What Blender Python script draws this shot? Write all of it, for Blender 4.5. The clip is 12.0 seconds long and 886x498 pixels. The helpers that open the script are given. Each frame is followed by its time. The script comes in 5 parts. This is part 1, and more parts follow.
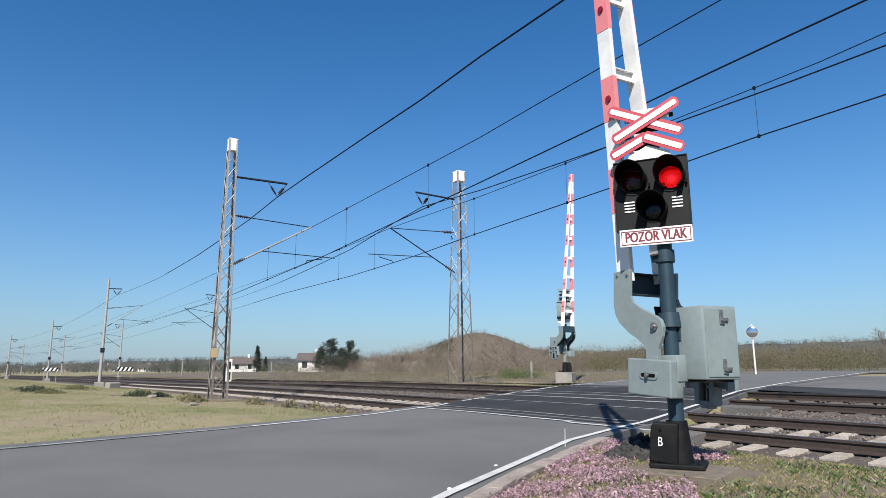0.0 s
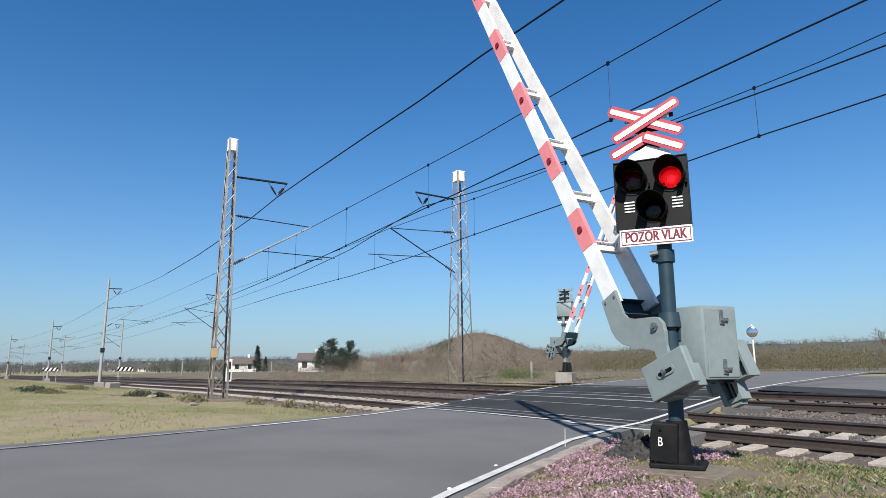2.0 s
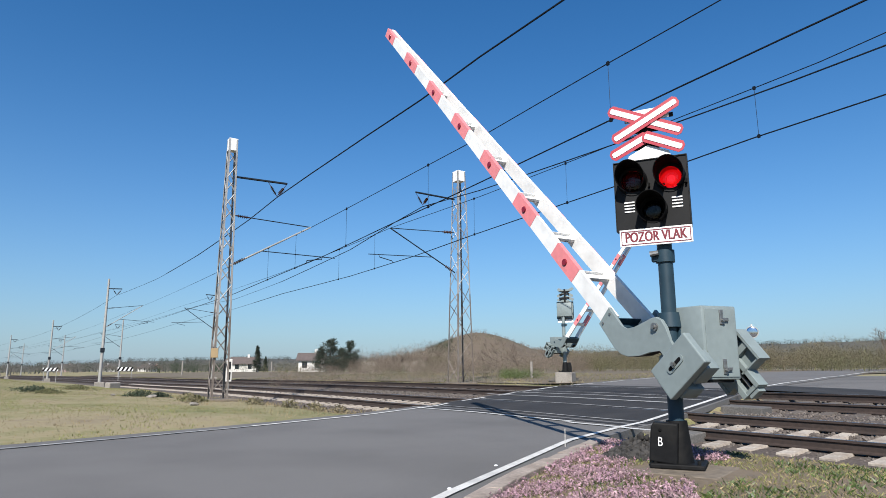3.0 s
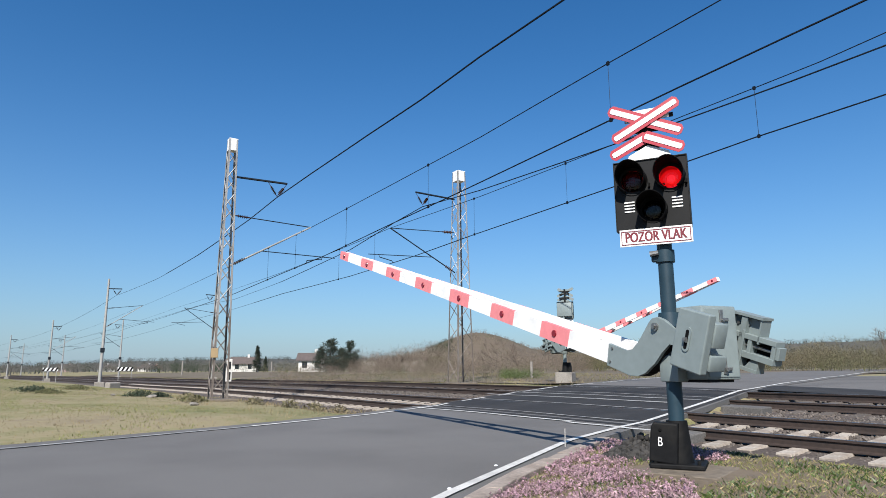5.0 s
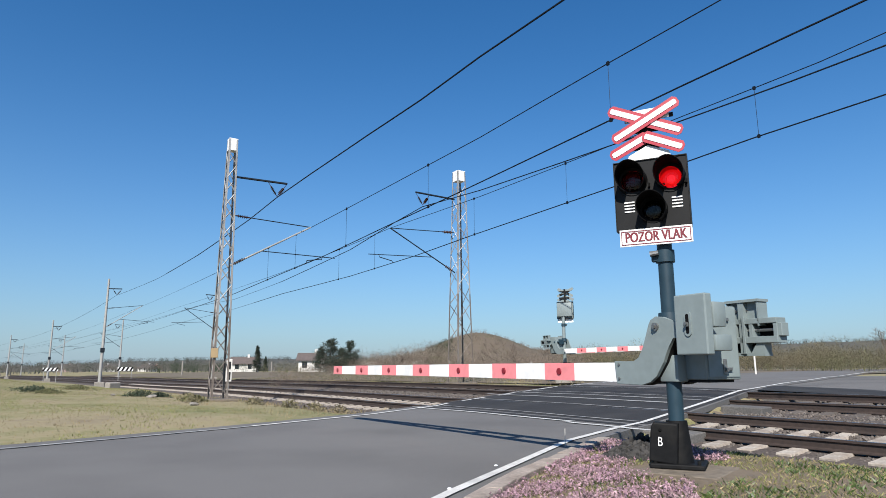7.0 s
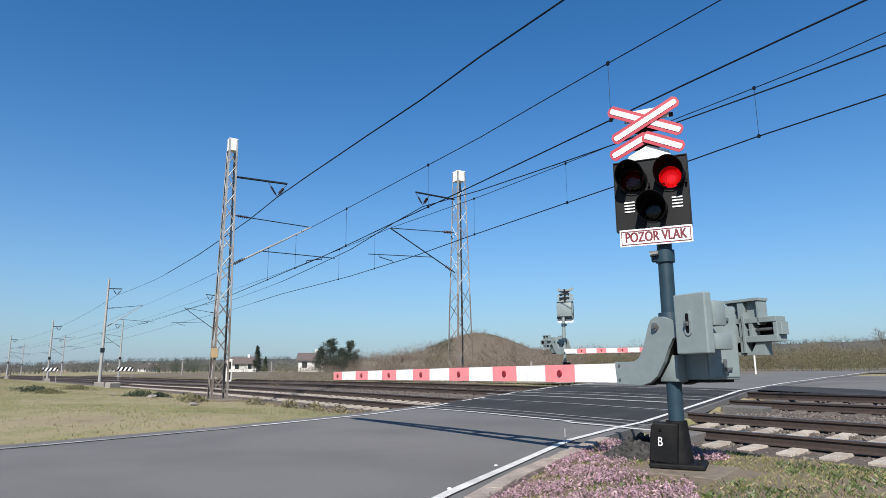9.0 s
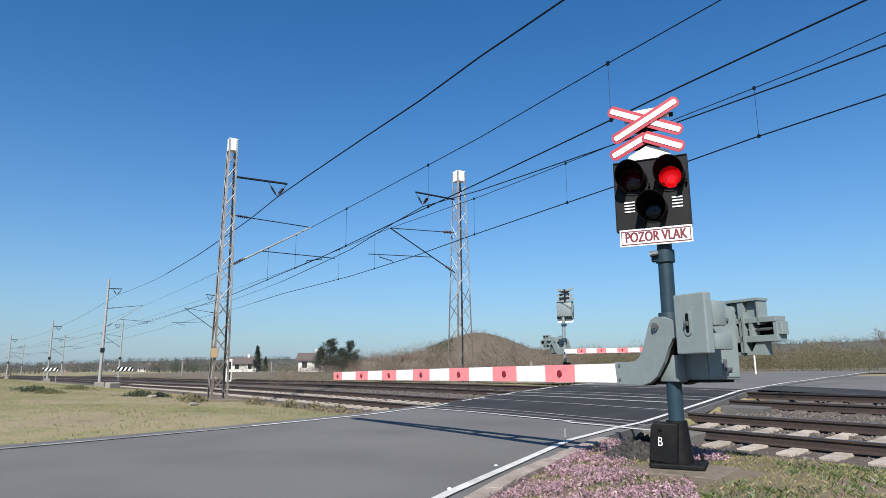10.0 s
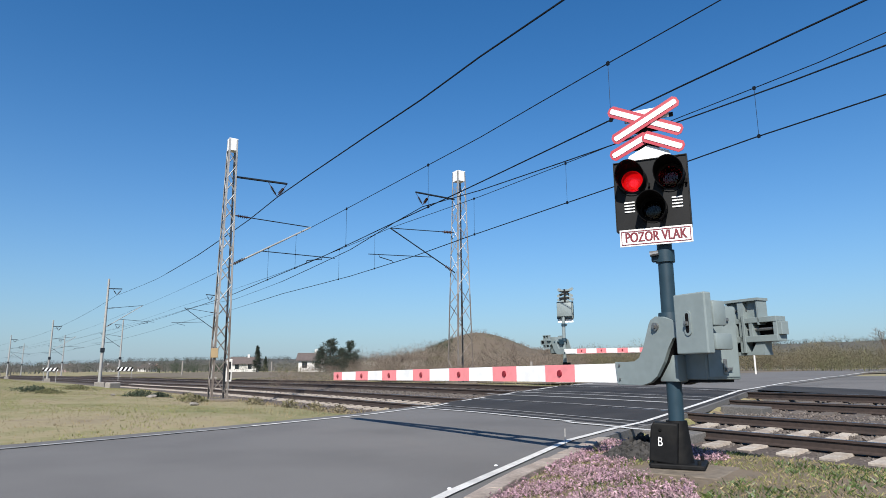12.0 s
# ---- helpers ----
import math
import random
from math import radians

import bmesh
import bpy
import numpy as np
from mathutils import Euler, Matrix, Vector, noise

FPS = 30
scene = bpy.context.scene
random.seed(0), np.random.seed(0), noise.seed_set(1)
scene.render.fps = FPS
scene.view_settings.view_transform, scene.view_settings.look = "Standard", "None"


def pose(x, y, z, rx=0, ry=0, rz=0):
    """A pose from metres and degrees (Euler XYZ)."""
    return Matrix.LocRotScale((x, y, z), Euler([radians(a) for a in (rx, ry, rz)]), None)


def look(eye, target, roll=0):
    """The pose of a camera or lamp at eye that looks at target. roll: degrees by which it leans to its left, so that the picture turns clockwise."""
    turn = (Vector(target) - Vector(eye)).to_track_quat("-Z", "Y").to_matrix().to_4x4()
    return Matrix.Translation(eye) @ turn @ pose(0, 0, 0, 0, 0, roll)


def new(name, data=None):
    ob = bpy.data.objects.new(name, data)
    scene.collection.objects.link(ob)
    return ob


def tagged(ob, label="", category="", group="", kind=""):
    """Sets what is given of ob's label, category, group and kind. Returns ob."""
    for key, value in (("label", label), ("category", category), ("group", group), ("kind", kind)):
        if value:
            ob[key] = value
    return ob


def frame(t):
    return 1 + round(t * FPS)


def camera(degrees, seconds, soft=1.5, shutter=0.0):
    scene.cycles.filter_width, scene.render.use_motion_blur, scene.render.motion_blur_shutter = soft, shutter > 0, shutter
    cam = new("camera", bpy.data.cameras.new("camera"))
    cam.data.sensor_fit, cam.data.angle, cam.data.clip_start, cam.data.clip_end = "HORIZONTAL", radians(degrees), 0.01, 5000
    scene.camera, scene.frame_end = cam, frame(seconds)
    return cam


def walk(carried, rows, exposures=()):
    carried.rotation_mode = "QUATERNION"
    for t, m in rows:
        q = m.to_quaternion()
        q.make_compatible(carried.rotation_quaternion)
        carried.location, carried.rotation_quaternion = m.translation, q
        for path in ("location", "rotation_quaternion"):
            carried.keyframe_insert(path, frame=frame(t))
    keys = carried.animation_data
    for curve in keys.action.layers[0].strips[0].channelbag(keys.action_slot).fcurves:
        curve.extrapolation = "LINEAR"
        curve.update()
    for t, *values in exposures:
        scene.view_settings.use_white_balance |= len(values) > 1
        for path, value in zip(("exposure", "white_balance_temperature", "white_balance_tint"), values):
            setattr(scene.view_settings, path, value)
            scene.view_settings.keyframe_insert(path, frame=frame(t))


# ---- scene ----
# The camera stands on a low tripod beside the road and does not move.
cam = camera(69.77, 12.0, soft=0.55)
EYE = Vector((0.0, 0.0, 0.986))
HERE = look(EYE, EYE + Vector((-0.8244, 0.5346, 0.1860)) * 10, -0.24)
walk(cam, [(0.0, HERE), (12.0, HERE)], exposures=[(0.0, 0.88, 5300, 1), (12.0, 0.88, 5300, 1)])

# ---- light ----
SUN_ELEVATION, SUN_ANGLE = 41.5, -46.0
world = bpy.data.worlds.new("sky")
scene.world = world
world.use_nodes = True
wn, wl = world.node_tree.nodes, world.node_tree.links
sky = wn.new("ShaderNodeTexSky")
sky.sky_type, sky.sun_disc = "NISHITA", False
sky.sun_elevation, sky.sun_rotation = radians(SUN_ELEVATION), radians(90 - SUN_ANGLE)
sky.air_density, sky.dust_density, sky.ozone_density, sky.altitude = 1.0, 0.7, 3.2, 300
wn["Background"].inputs["Strength"].default_value = 0.064
clear_air = wn.new("ShaderNodeHueSaturation")  # very clear spring air
clear_air.inputs["Saturation"].default_value = 1.21
wl.new(sky.outputs["Color"], clear_air.inputs["Color"])
# pale ground haze that thins out upwards, alike all round
lift = wn.new("ShaderNodeSeparateXYZ")
wl.new(wn.new("ShaderNodeTexCoord").outputs["Generated"], lift.inputs[0])
rise = wn.new("ShaderNodeMapRange")
rise.inputs["To Min"].default_value, rise.inputs["To Max"].default_value = 1.0, 0.0
wl.new(lift.outputs["Z"], rise.inputs["Value"])
thin = wn.new("ShaderNodeMath")
thin.operation, thin.inputs[1].default_value = "POWER", 6.0
wl.new(rise.outputs["Result"], thin.inputs[0])
amount = wn.new("ShaderNodeMath")
amount.operation, amount.inputs[1].default_value = "MULTIPLY", 0.85
wl.new(thin.outputs[0], amount.inputs[0])
haze = wn.new("ShaderNodeMix")
haze.data_type = "RGBA"
haze.inputs["B"].default_value = (3.5, 3.8, 4.0, 1)
wl.new(amount.outputs[0], haze.inputs["Factor"]), wl.new(clear_air.outputs["Color"], haze.inputs["A"])
wl.new(haze.outputs["Result"], wn["Background"].inputs["Color"])
sun = new("sun", bpy.data.lights.new("sun", "SUN"))
sun.data.energy, sun.data.angle, sun.data.color = 5.0, radians(0.53), (1.0, 0.79, 0.61)
sv = Vector((math.cos(radians(SUN_ELEVATION)) * math.cos(radians(SUN_ANGLE)), math.cos(radians(SUN_ELEVATION)) * math.sin(radians(SUN_ANGLE)), math.sin(radians(SUN_ELEVATION))))
sun.matrix_world = look(sv * 60, (0, 0, 0))


# ---- materials ----
TONE, PALE = 0.555, 0.74  # common levels of dark and of pale surfaces

def material(name, color, rough=0.6, metal=0.0, vary=0.15, scale=8.0, bump=0.0, bump_scale=60.0, dirt=None, dirt_amount=0.3, dirt_scale=2.0, island=0.0, per_object=0.0, coat=0.0, gloss=0.5):
    color = [c * (TONE if max(color) < 0.62 else PALE) for c in color]
    dirt = [c * TONE for c in dirt] if dirt else None
    m = bpy.data.materials.new(name)
    m.use_nodes = True
    n, l = m.node_tree.nodes, m.node_tree.links
    b = n["Principled BSDF"]
    b.inputs["Metallic"].default_value = metal
    b.inputs["Coat Weight"].default_value, b.inputs["Specular IOR Level"].default_value = coat, gloss
    geo = n.new("ShaderNodeNewGeometry")
    co = n.new("ShaderNodeTexCoord").outputs["Object"] if per_object else geo.outputs["Position"]

    def tex(s, detail):
        t = n.new("ShaderNodeTexNoise")
        t.inputs["Scale"].default_value, t.inputs["Detail"].default_value = s, detail
        l.new(co, t.inputs["Vector"])
        return t.outputs["Fac"]

    fine, broad = tex(scale, 6), tex(dirt_scale, 4)
    ramp = n.new("ShaderNodeMapRange")
    ramp.inputs["From Min"].default_value, ramp.inputs["From Max"].default_value = 0.3, 0.7
    ramp.inputs["To Min"].default_value, ramp.inputs["To Max"].default_value = 1 - vary, 1 + vary
    l.new(fine, ramp.inputs["Value"])
    value = ramp.outputs["Result"]
    for amount, source in ((island, geo.outputs["Random Per Island"]), (per_object, n.new("ShaderNodeObjectInfo").outputs["Random"])):
        if amount:
            r = n.new("ShaderNodeMapRange")
            r.inputs["To Min"].default_value, r.inputs["To Max"].default_value = 1 - amount, 1 + amount
            l.new(source, r.inputs["Value"])
            k = n.new("ShaderNodeMath")
            k.operation = "MULTIPLY"
            l.new(value, k.inputs[0]), l.new(r.outputs["Result"], k.inputs[1])
            value = k.outputs[0]
    mix = n.new("ShaderNodeMix")
    mix.data_type = "RGBA"
    mix.inputs["A"].default_value = (*color, 1)
    mix.inputs["B"].default_value = (*(dirt or [c * 0.7 for c in color]), 1)
    dr = n.new("ShaderNodeMapRange")
    dr.inputs["From Min"].default_value, dr.inputs["From Max"].default_value = 0.42, 0.68
    dr.inputs["To Max"].default_value = dirt_amount
    l.new(broad, dr.inputs["Value"]), l.new(dr.outputs["Result"], mix.inputs["Factor"])
    mul = n.new("ShaderNodeVectorMath")
    mul.operation = "SCALE"
    l.new(mix.outputs["Result"], mul.inputs[0]), l.new(value, mul.inputs["Scale"])
    l.new(mul.outputs["Vector"], b.inputs["Base Color"])
    rr = n.new("ShaderNodeMapRange")
    rr.inputs["To Min"].default_value, rr.inputs["To Max"].default_value = max(0.05, rough - 0.1), min(1.0, rough + 0.1)
    l.new(fine, rr.inputs["Value"]), l.new(rr.outputs["Result"], b.inputs["Roughness"])
    if bump:
        bp = n.new("ShaderNodeBump")
        bp.inputs["Strength"].default_value, bp.inputs["Distance"].default_value = bump, 0.01
        l.new(tex(bump_scale, 5), bp.inputs["Height"]), l.new(bp.outputs["Normal"], b.inputs["Normal"])
    return m


def glowing(name, color, strength):
    m = bpy.data.materials.new(name)
    m.use_nodes = True
    b = m.node_tree.nodes["Principled BSDF"]
    b.inputs["Base Color"].default_value = (*color, 1)
    b.inputs["Emission Color"].default_value = (*color, 1)
    b.inputs["Emission Strength"].default_value = strength
    return m


def tinted_glass(name, color, rough):
    m = bpy.data.materials.new(name)
    m.use_nodes = True
    b = m.node_tree.nodes["Principled BSDF"]
    b.inputs["Base Color"].default_value = (*color, 1)
    b.inputs["Transmission Weight"].default_value = 1.0
    b.inputs["Roughness"].default_value, b.inputs["IOR"].default_value = rough, 1.3
    return m


GREY_PAINT = material("grey_green_paint", (0.325, 0.385, 0.39), 0.5, vary=0.06, scale=14, bump=0.05, dirt=(0.25, 0.29, 0.29), dirt_amount=0.3, dirt_scale=3)
# this paint is darkened to match surfaces that stand in shade
DARK_OR_SHADED_PAINT = material("dark_or_shaded_paint", (0.034, 0.068, 0.098), 0.5, gloss=0.3, vary=0.08, scale=12, bump=0.05)
BLACK_PAINT = material("black_paint", (0.012, 0.0125, 0.014), 0.65, gloss=0.12, vary=0.2, scale=20, bump=0.08, dirt=(0.035, 0.033, 0.03), dirt_amount=0.4, dirt_scale=6)
MATT_BLACK = material("matt_black", (0.005, 0.005, 0.006), 0.8, gloss=0.15, vary=0.2, scale=20)
BOARD_BLACK = material("board_black", (0.012, 0.0125, 0.014), 0.6, gloss=0.2, vary=0.15, scale=18, dirt=(0.022, 0.022, 0.023), dirt_amount=0.4, dirt_scale=5)
WHITE = material("white_reflective", (0.97, 0.97, 0.96), 0.45, vary=0.03, scale=20, dirt=(0.68, 0.67, 0.66), dirt_amount=0.35, dirt_scale=4)
RED = material("red_reflective", (0.56, 0.022, 0.055), 0.45, vary=0.06, scale=20)
STRIPE = material("faded_red_stripe", (0.82, 0.27, 0.29), 0.5, vary=0.06, scale=16, dirt=(0.8, 0.32, 0.32), dirt_amount=0.3, dirt_scale=5)
STEEL = material("bolt_steel", (0.45, 0.45, 0.44), 0.4, 0.8, vary=0.2, scale=40)
ALU = material("silver_paint", (0.56, 0.56, 0.56), 0.5, 0.15, vary=0.08, scale=6, dirt=(0.30, 0.26, 0.22), dirt_amount=0.7, dirt_scale=1.5)
RUSTY = material("rusty_lattice", (0.30, 0.265, 0.235), 0.75, vary=0.2, scale=8, dirt=(0.16, 0.12, 0.095), dirt_amount=0.7, dirt_scale=1.2)
POLE = material("pale_pole", (0.52, 0.51, 0.49), 0.6, 0.1, vary=0.1, scale=4)
WIRE = material("wire", (0.010, 0.014, 0.022), 0.6, 0.0, vary=0.1, gloss=0.15)
ARM_TUBE = material("bracket_tube", (0.022, 0.03, 0.042), 0.6, 0.0, vary=0.15, gloss=0.2)
INSULATOR = material("insulator_brown", (0.07, 0.035, 0.03), 0.2, vary=0.2, scale=20)
RAIL_RUST = material("rail_rust", (0.062, 0.042, 0.034), 0.8, vary=0.25, scale=18, bump=0.15, dirt=(0.04, 0.03, 0.027), dirt_amount=0.6, dirt_scale=3)
RAIL_HEAD = material("rail_running_edge", (0.28, 0.25, 0.23), 0.35, 0.8, vary=0.2, scale=25)
SLEEPER = material("concrete_sleeper", (0.61, 0.55, 0.47), 0.85, vary=0.18, scale=30, bump=0.2, dirt=(0.35, 0.27, 0.21), dirt_amount=0.6, dirt_scale=5, per_object=0.12)
DARK_SLEEPER = material("dirty_sleeper", (0.17, 0.145, 0.125), 0.9, vary=0.2, scale=25, bump=0.2, per_object=0.2)
STONE = material("ballast_stone", (0.19, 0.165, 0.145), 0.9, vary=0.25, scale=20, bump=0.3, dirt=(0.11, 0.085, 0.07), dirt_amount=0.6, dirt_scale=0.8, island=0.4)
BALLAST = material("ballast_bed", (0.13, 0.105, 0.09), 0.95, vary=0.45, scale=18, bump=1.0, bump_scale=22, dirt=(0.09, 0.07, 0.06), dirt_amount=0.6, dirt_scale=0.7)
ASPHALT = material("asphalt", (0.232, 0.226, 0.222), 0.9, gloss=0.25, vary=0.14, scale=90, bump=0.35, bump_scale=160, dirt=(0.180, 0.175, 0.172), dirt_amount=0.8, dirt_scale=0.45)
DARK_ASPHALT = material("crossing_panel", (0.050, 0.050, 0.053), 0.9, gloss=0.2, vary=0.2, scale=60, bump=0.3, bump_scale=120, dirt=(0.085, 0.083, 0.083), dirt_amount=0.6, dirt_scale=0.9)
LINE_PAINT = material("road_marking", (0.74, 0.73, 0.70), 0.7, vary=0.12, scale=50, bump=0.2, dirt=(0.45, 0.44, 0.42), dirt_amount=0.5, dirt_scale=3)
WORN_LINE_OR_RAIL_GLINT = material("worn_marking_or_rail_glint", (0.50, 0.50, 0.49), 0.8, vary=0.3, scale=30, dirt=(0.16, 0.16, 0.16), dirt_amount=0.8, dirt_scale=3)
EARTHY = material("earth_stained_concrete", (0.27, 0.225, 0.17), 0.95, vary=0.25, scale=18, bump=0.4, dirt=(0.16, 0.13, 0.09), dirt_amount=0.7, dirt_scale=4)
CONCRETE = material("concrete", (0.42, 0.39, 0.35), 0.9, vary=0.2, scale=25, bump=0.3, dirt=(0.28, 0.25, 0.21), dirt_amount=0.5, dirt_scale=3)
GLOW_RED = glowing("lit_red_lamp", (1.0, 0.012, 0.035), 0.36)
GLOW_RIM = glowing("dim_red_lamp_rim", (1.0, 0.01, 0.02), 0.075)
GLOW_BULB = glowing("red_lamp_bulb", (1.0, 0.07, 0.11), 0.95)
RED_LENS = tinted_glass("red_lens", (0.95, 0.05, 0.06), 0.12)
DARK_LENS = tinted_glass("smoked_lens", (0.05, 0.05, 0.06), 0.1)
MIRROR = material("mirror_glass", (0.8, 0.82, 0.85), 0.06, 1.0, vary=0.0)


def soil(name, stops, scale):
    """Ground cover: patches of several colours at two scales."""
    m = bpy.data.materials.new(name)
    m.use_nodes = True
    n, l = m.node_tree.nodes, m.node_tree.links
    b = n["Principled BSDF"]
    b.inputs["Roughness"].default_value = 0.95
    pos = n.new("ShaderNodeNewGeometry").outputs["Position"]
    total = None
    for s, w in ((scale, 0.5), (scale * 9, 0.3), (scale * 60, 0.2)):
        t = n.new("ShaderNodeTexNoise")
        t.inputs["Scale"].default_value, t.inputs["Detail"].default_value = s, 5
        l.new(pos, t.inputs["Vector"])
        k = n.new("ShaderNodeMath")
        k.operation, k.inputs[1].default_value = "MULTIPLY", w
        l.new(t.outputs["Fac"], k.inputs[0])
        if total:
            a = n.new("ShaderNodeMath")
            l.new(total, a.inputs[0]), l.new(k.outputs[0], a.inputs[1])
            total = a.outputs[0]
        else:
            total = k.outputs[0]
    r = n.new("ShaderNodeValToRGB")
    r.color_ramp.elements[0].position, r.color_ramp.elements[1].position = 0.36, 0.64
    for i, c in enumerate(stops):
        if i < 2:
            e = r.color_ramp.elements[i if i == 0 else 1]
        if i == 0:
            e.color = (*[q * TONE for q in c], 1)
        elif i == len(stops) - 1:
            r.color_ramp.elements[-1].color = (*[q * TONE for q in c], 1)
        else:
            r.color_ramp.elements.new(0.36 + 0.28 * i / (len(stops) - 1)).color = (*[q * TONE for q in c], 1)
    l.new(total, r.inputs["Fac"]), l.new(r.outputs["Color"], b.inputs["Base Color"])
    bp = n.new("ShaderNodeBump")
    bp.inputs["Strength"].default_value, bp.inputs["Distance"].default_value = 0.8, 0.05
    l.new(total, bp.inputs["Height"]), l.new(bp.outputs["Normal"], b.inputs["Normal"])
    return m


GROUND = soil("meadow_soil", [(0.17, 0.20, 0.055), (0.29, 0.275, 0.11), (0.41, 0.345, 0.19), (0.30, 0.24, 0.15)], 0.16)
GRAVEL = material("gravel_shoulder", (0.21, 0.20, 0.19), 0.95, vary=0.3, scale=30, bump=0.6, bump_scale=40, dirt=(0.12, 0.115, 0.11), dirt_amount=0.7, dirt_scale=0.5)
BLADE = material("grass_blade", (0.26, 0.275, 0.085), 0.7, vary=0.2, scale=1.2, dirt=(0.27, 0.23, 0.10), dirt_amount=0.9, dirt_scale=0.8, island=0.45)
DRY_BLADE = material("dry_grass_blade", (0.40, 0.32, 0.175), 0.8, vary=0.2, scale=1.0, dirt=(0.26, 0.22, 0.10), dirt_amount=0.9, dirt_scale=0.3, island=0.4)
MEADOW_BLADE = material("meadow_blade", (0.25, 0.29, 0.07), 0.8, vary=0.2, scale=0.8, dirt=(0.36, 0.33, 0.14), dirt_amount=0.9, dirt_scale=0.25, island=0.3)
SCRUB_BLADE = material("scrub_blade", (0.27, 0.225, 0.13), 0.8, vary=0.2, scale=1.0, dirt=(0.16, 0.17, 0.07), dirt_amount=0.9, dirt_scale=0.3, island=0.4)
FLOWER = material("pink_purple_flower", (0.54, 0.34, 0.42), 0.7, vary=0.2, scale=9, dirt=(0.50, 0.38, 0.35), dirt_amount=0.6, dirt_scale=5, island=0.4)
DARK_LEAF = material("nettle_leaf", (0.17, 0.12, 0.085), 0.7, vary=0.2, scale=6, dirt=(0.12, 0.14, 0.045), dirt_amount=0.9, dirt_scale=2, island=0.4)
WEED_LEAF = material("weed_leaf", (0.10, 0.15, 0.035), 0.5, vary=0.25, scale=4, island=0.5)
TWIG = material("bare_twig", (0.25, 0.20, 0.155), 0.9, vary=0.2, scale=0.25, dirt=(0.30, 0.25, 0.19), dirt_amount=0.8, dirt_scale=0.05, island=0.35)
BARK = material("bark", (0.19, 0.15, 0.115), 0.9, vary=0.3, scale=12, bump=0.5)
NEEDLE = material("pine_needles", (0.030, 0.048, 0.026), 0.7, vary=0.3, scale=0.8, island=0.5)
LEAF = material("fresh_leaf", (0.14, 0.19, 0.045), 0.6, vary=0.2, scale=0.5, island=0.4)
# twig colour lightened and greyed to imitate haze over the far woods
HAZY_FAR_TWIG = material("hazy_far_twig", (0.23, 0.21, 0.19), 0.9, vary=0.2, scale=0.1, dirt=(0.14, 0.15, 0.12), dirt_amount=0.8, dirt_scale=0.03, island=0.3)
STRAW_TWIG = material("straw_twig", (0.235, 0.195, 0.12), 0.9, vary=0.2, scale=0.25, dirt=(0.15, 0.155, 0.07), dirt_amount=0.8, dirt_scale=0.06, island=0.35)
LEAF_DULL = material("dull_leaf", (0.15, 0.15, 0.06), 0.8, vary=0.2, scale=0.3, island=0.35)
LEAF_DARK = material("dark_leaf", (0.045, 0.065, 0.03), 0.8, vary=0.2, scale=0.3, island=0.4)
BLOSSOM = material("white_blossom", (0.62, 0.58, 0.50), 0.7, vary=0.2, scale=2, island=0.25)
PLASTER = material("white_plaster", (0.74, 0.72, 0.68), 0.9, vary=0.05, scale=2)
ROOF = material("brown_roof", (0.16, 0.13, 0.12), 0.85, vary=0.2, scale=3)
PANE = material("window_pane", (0.03, 0.035, 0.045), 0.1, vary=0.05)
YELLOW = material("yellow_sign", (0.45, 0.33, 0.17), 0.7, vary=0.1)


# ---- building helpers ----
def thing(name, label, category, m, group="", kind=""):
    ob = new(name)
    ob.matrix_basis = m
    return tagged(ob, label, category, group, kind)


def part(name, bm, mat, parent=None, label="", smooth=False):
    me = bpy.data.meshes.new(name)
    bmesh.ops.recalc_face_normals(bm, faces=bm.faces)
    bm.to_mesh(me)
    bm.free()
    if smooth:
        me.polygons.foreach_set("use_smooth", [True] * len(me.polygons))
        me.set_sharp_from_angle(angle=radians(35))
    me.materials.append(mat)
    ob = new(name, me)
    ob.parent = parent
    return tagged(ob, label)


def raw(name, verts, faces, mat, label="", category="", kind="", parent=None):
    me = bpy.data.meshes.new(name)
    me.from_pydata([tuple(v) for v in verts], [], faces)
    me.materials.append(mat)
    ob = new(name, me)
    ob.parent = parent
    return tagged(ob, label, category, "", kind)


def box(bm, x0, x1, y0, y1, z0, z1, bevel=0.0, m=None):
    made = bmesh.ops.create_cube(bm, size=1.0)["verts"]
    mm = Matrix.LocRotScale(((x0 + x1) / 2, (y0 + y1) / 2, (z0 + z1) / 2), None, (abs(x1 - x0), abs(y1 - y0), abs(z1 - z0)))
    bmesh.ops.transform(bm, matrix=(m @ mm) if m else mm, verts=made)
    if bevel:
        edges = list({e for v in made for e in v.link_edges})
        bmesh.ops.bevel(bm, geom=edges, offset=bevel, segments=2, affect="EDGES", profile=0.5)
    return bm


def rod(bm, a, b, r, r2=None, seg=8, caps=True):
    a, b = Vector(a), Vector(b)
    d = b - a
    m = Matrix.Translation((a + b) / 2) @ d.to_track_quat("Z", "Y").to_matrix().to_4x4()
    bmesh.ops.create_cone(bm, cap_ends=caps, cap_tris=False, segments=seg, radius1=r, radius2=r if r2 is None else r2, depth=d.length, matrix=m)
    return bm


def prism(bm, outline, y0, y1, bevel=0.0):
    """A plate with an outline in x and z, from y0 to y1."""
    front = [bm.verts.new((x, y0, z)) for x, z in outline]
    back = [bm.verts.new((x, y1, z)) for x, z in outline]
    faces = [bm.faces.new(front), bm.faces.new(back[::-1])]
    for i in range(len(outline)):
        j = (i + 1) % len(outline)
        faces.append(bm.faces.new((front[j], front[i], back[i], back[j])))
    if bevel:
        bmesh.ops.bevel(bm, geom=list(faces[0].edges), offset=bevel, segments=2, affect="EDGES", profile=0.5)
    return bm


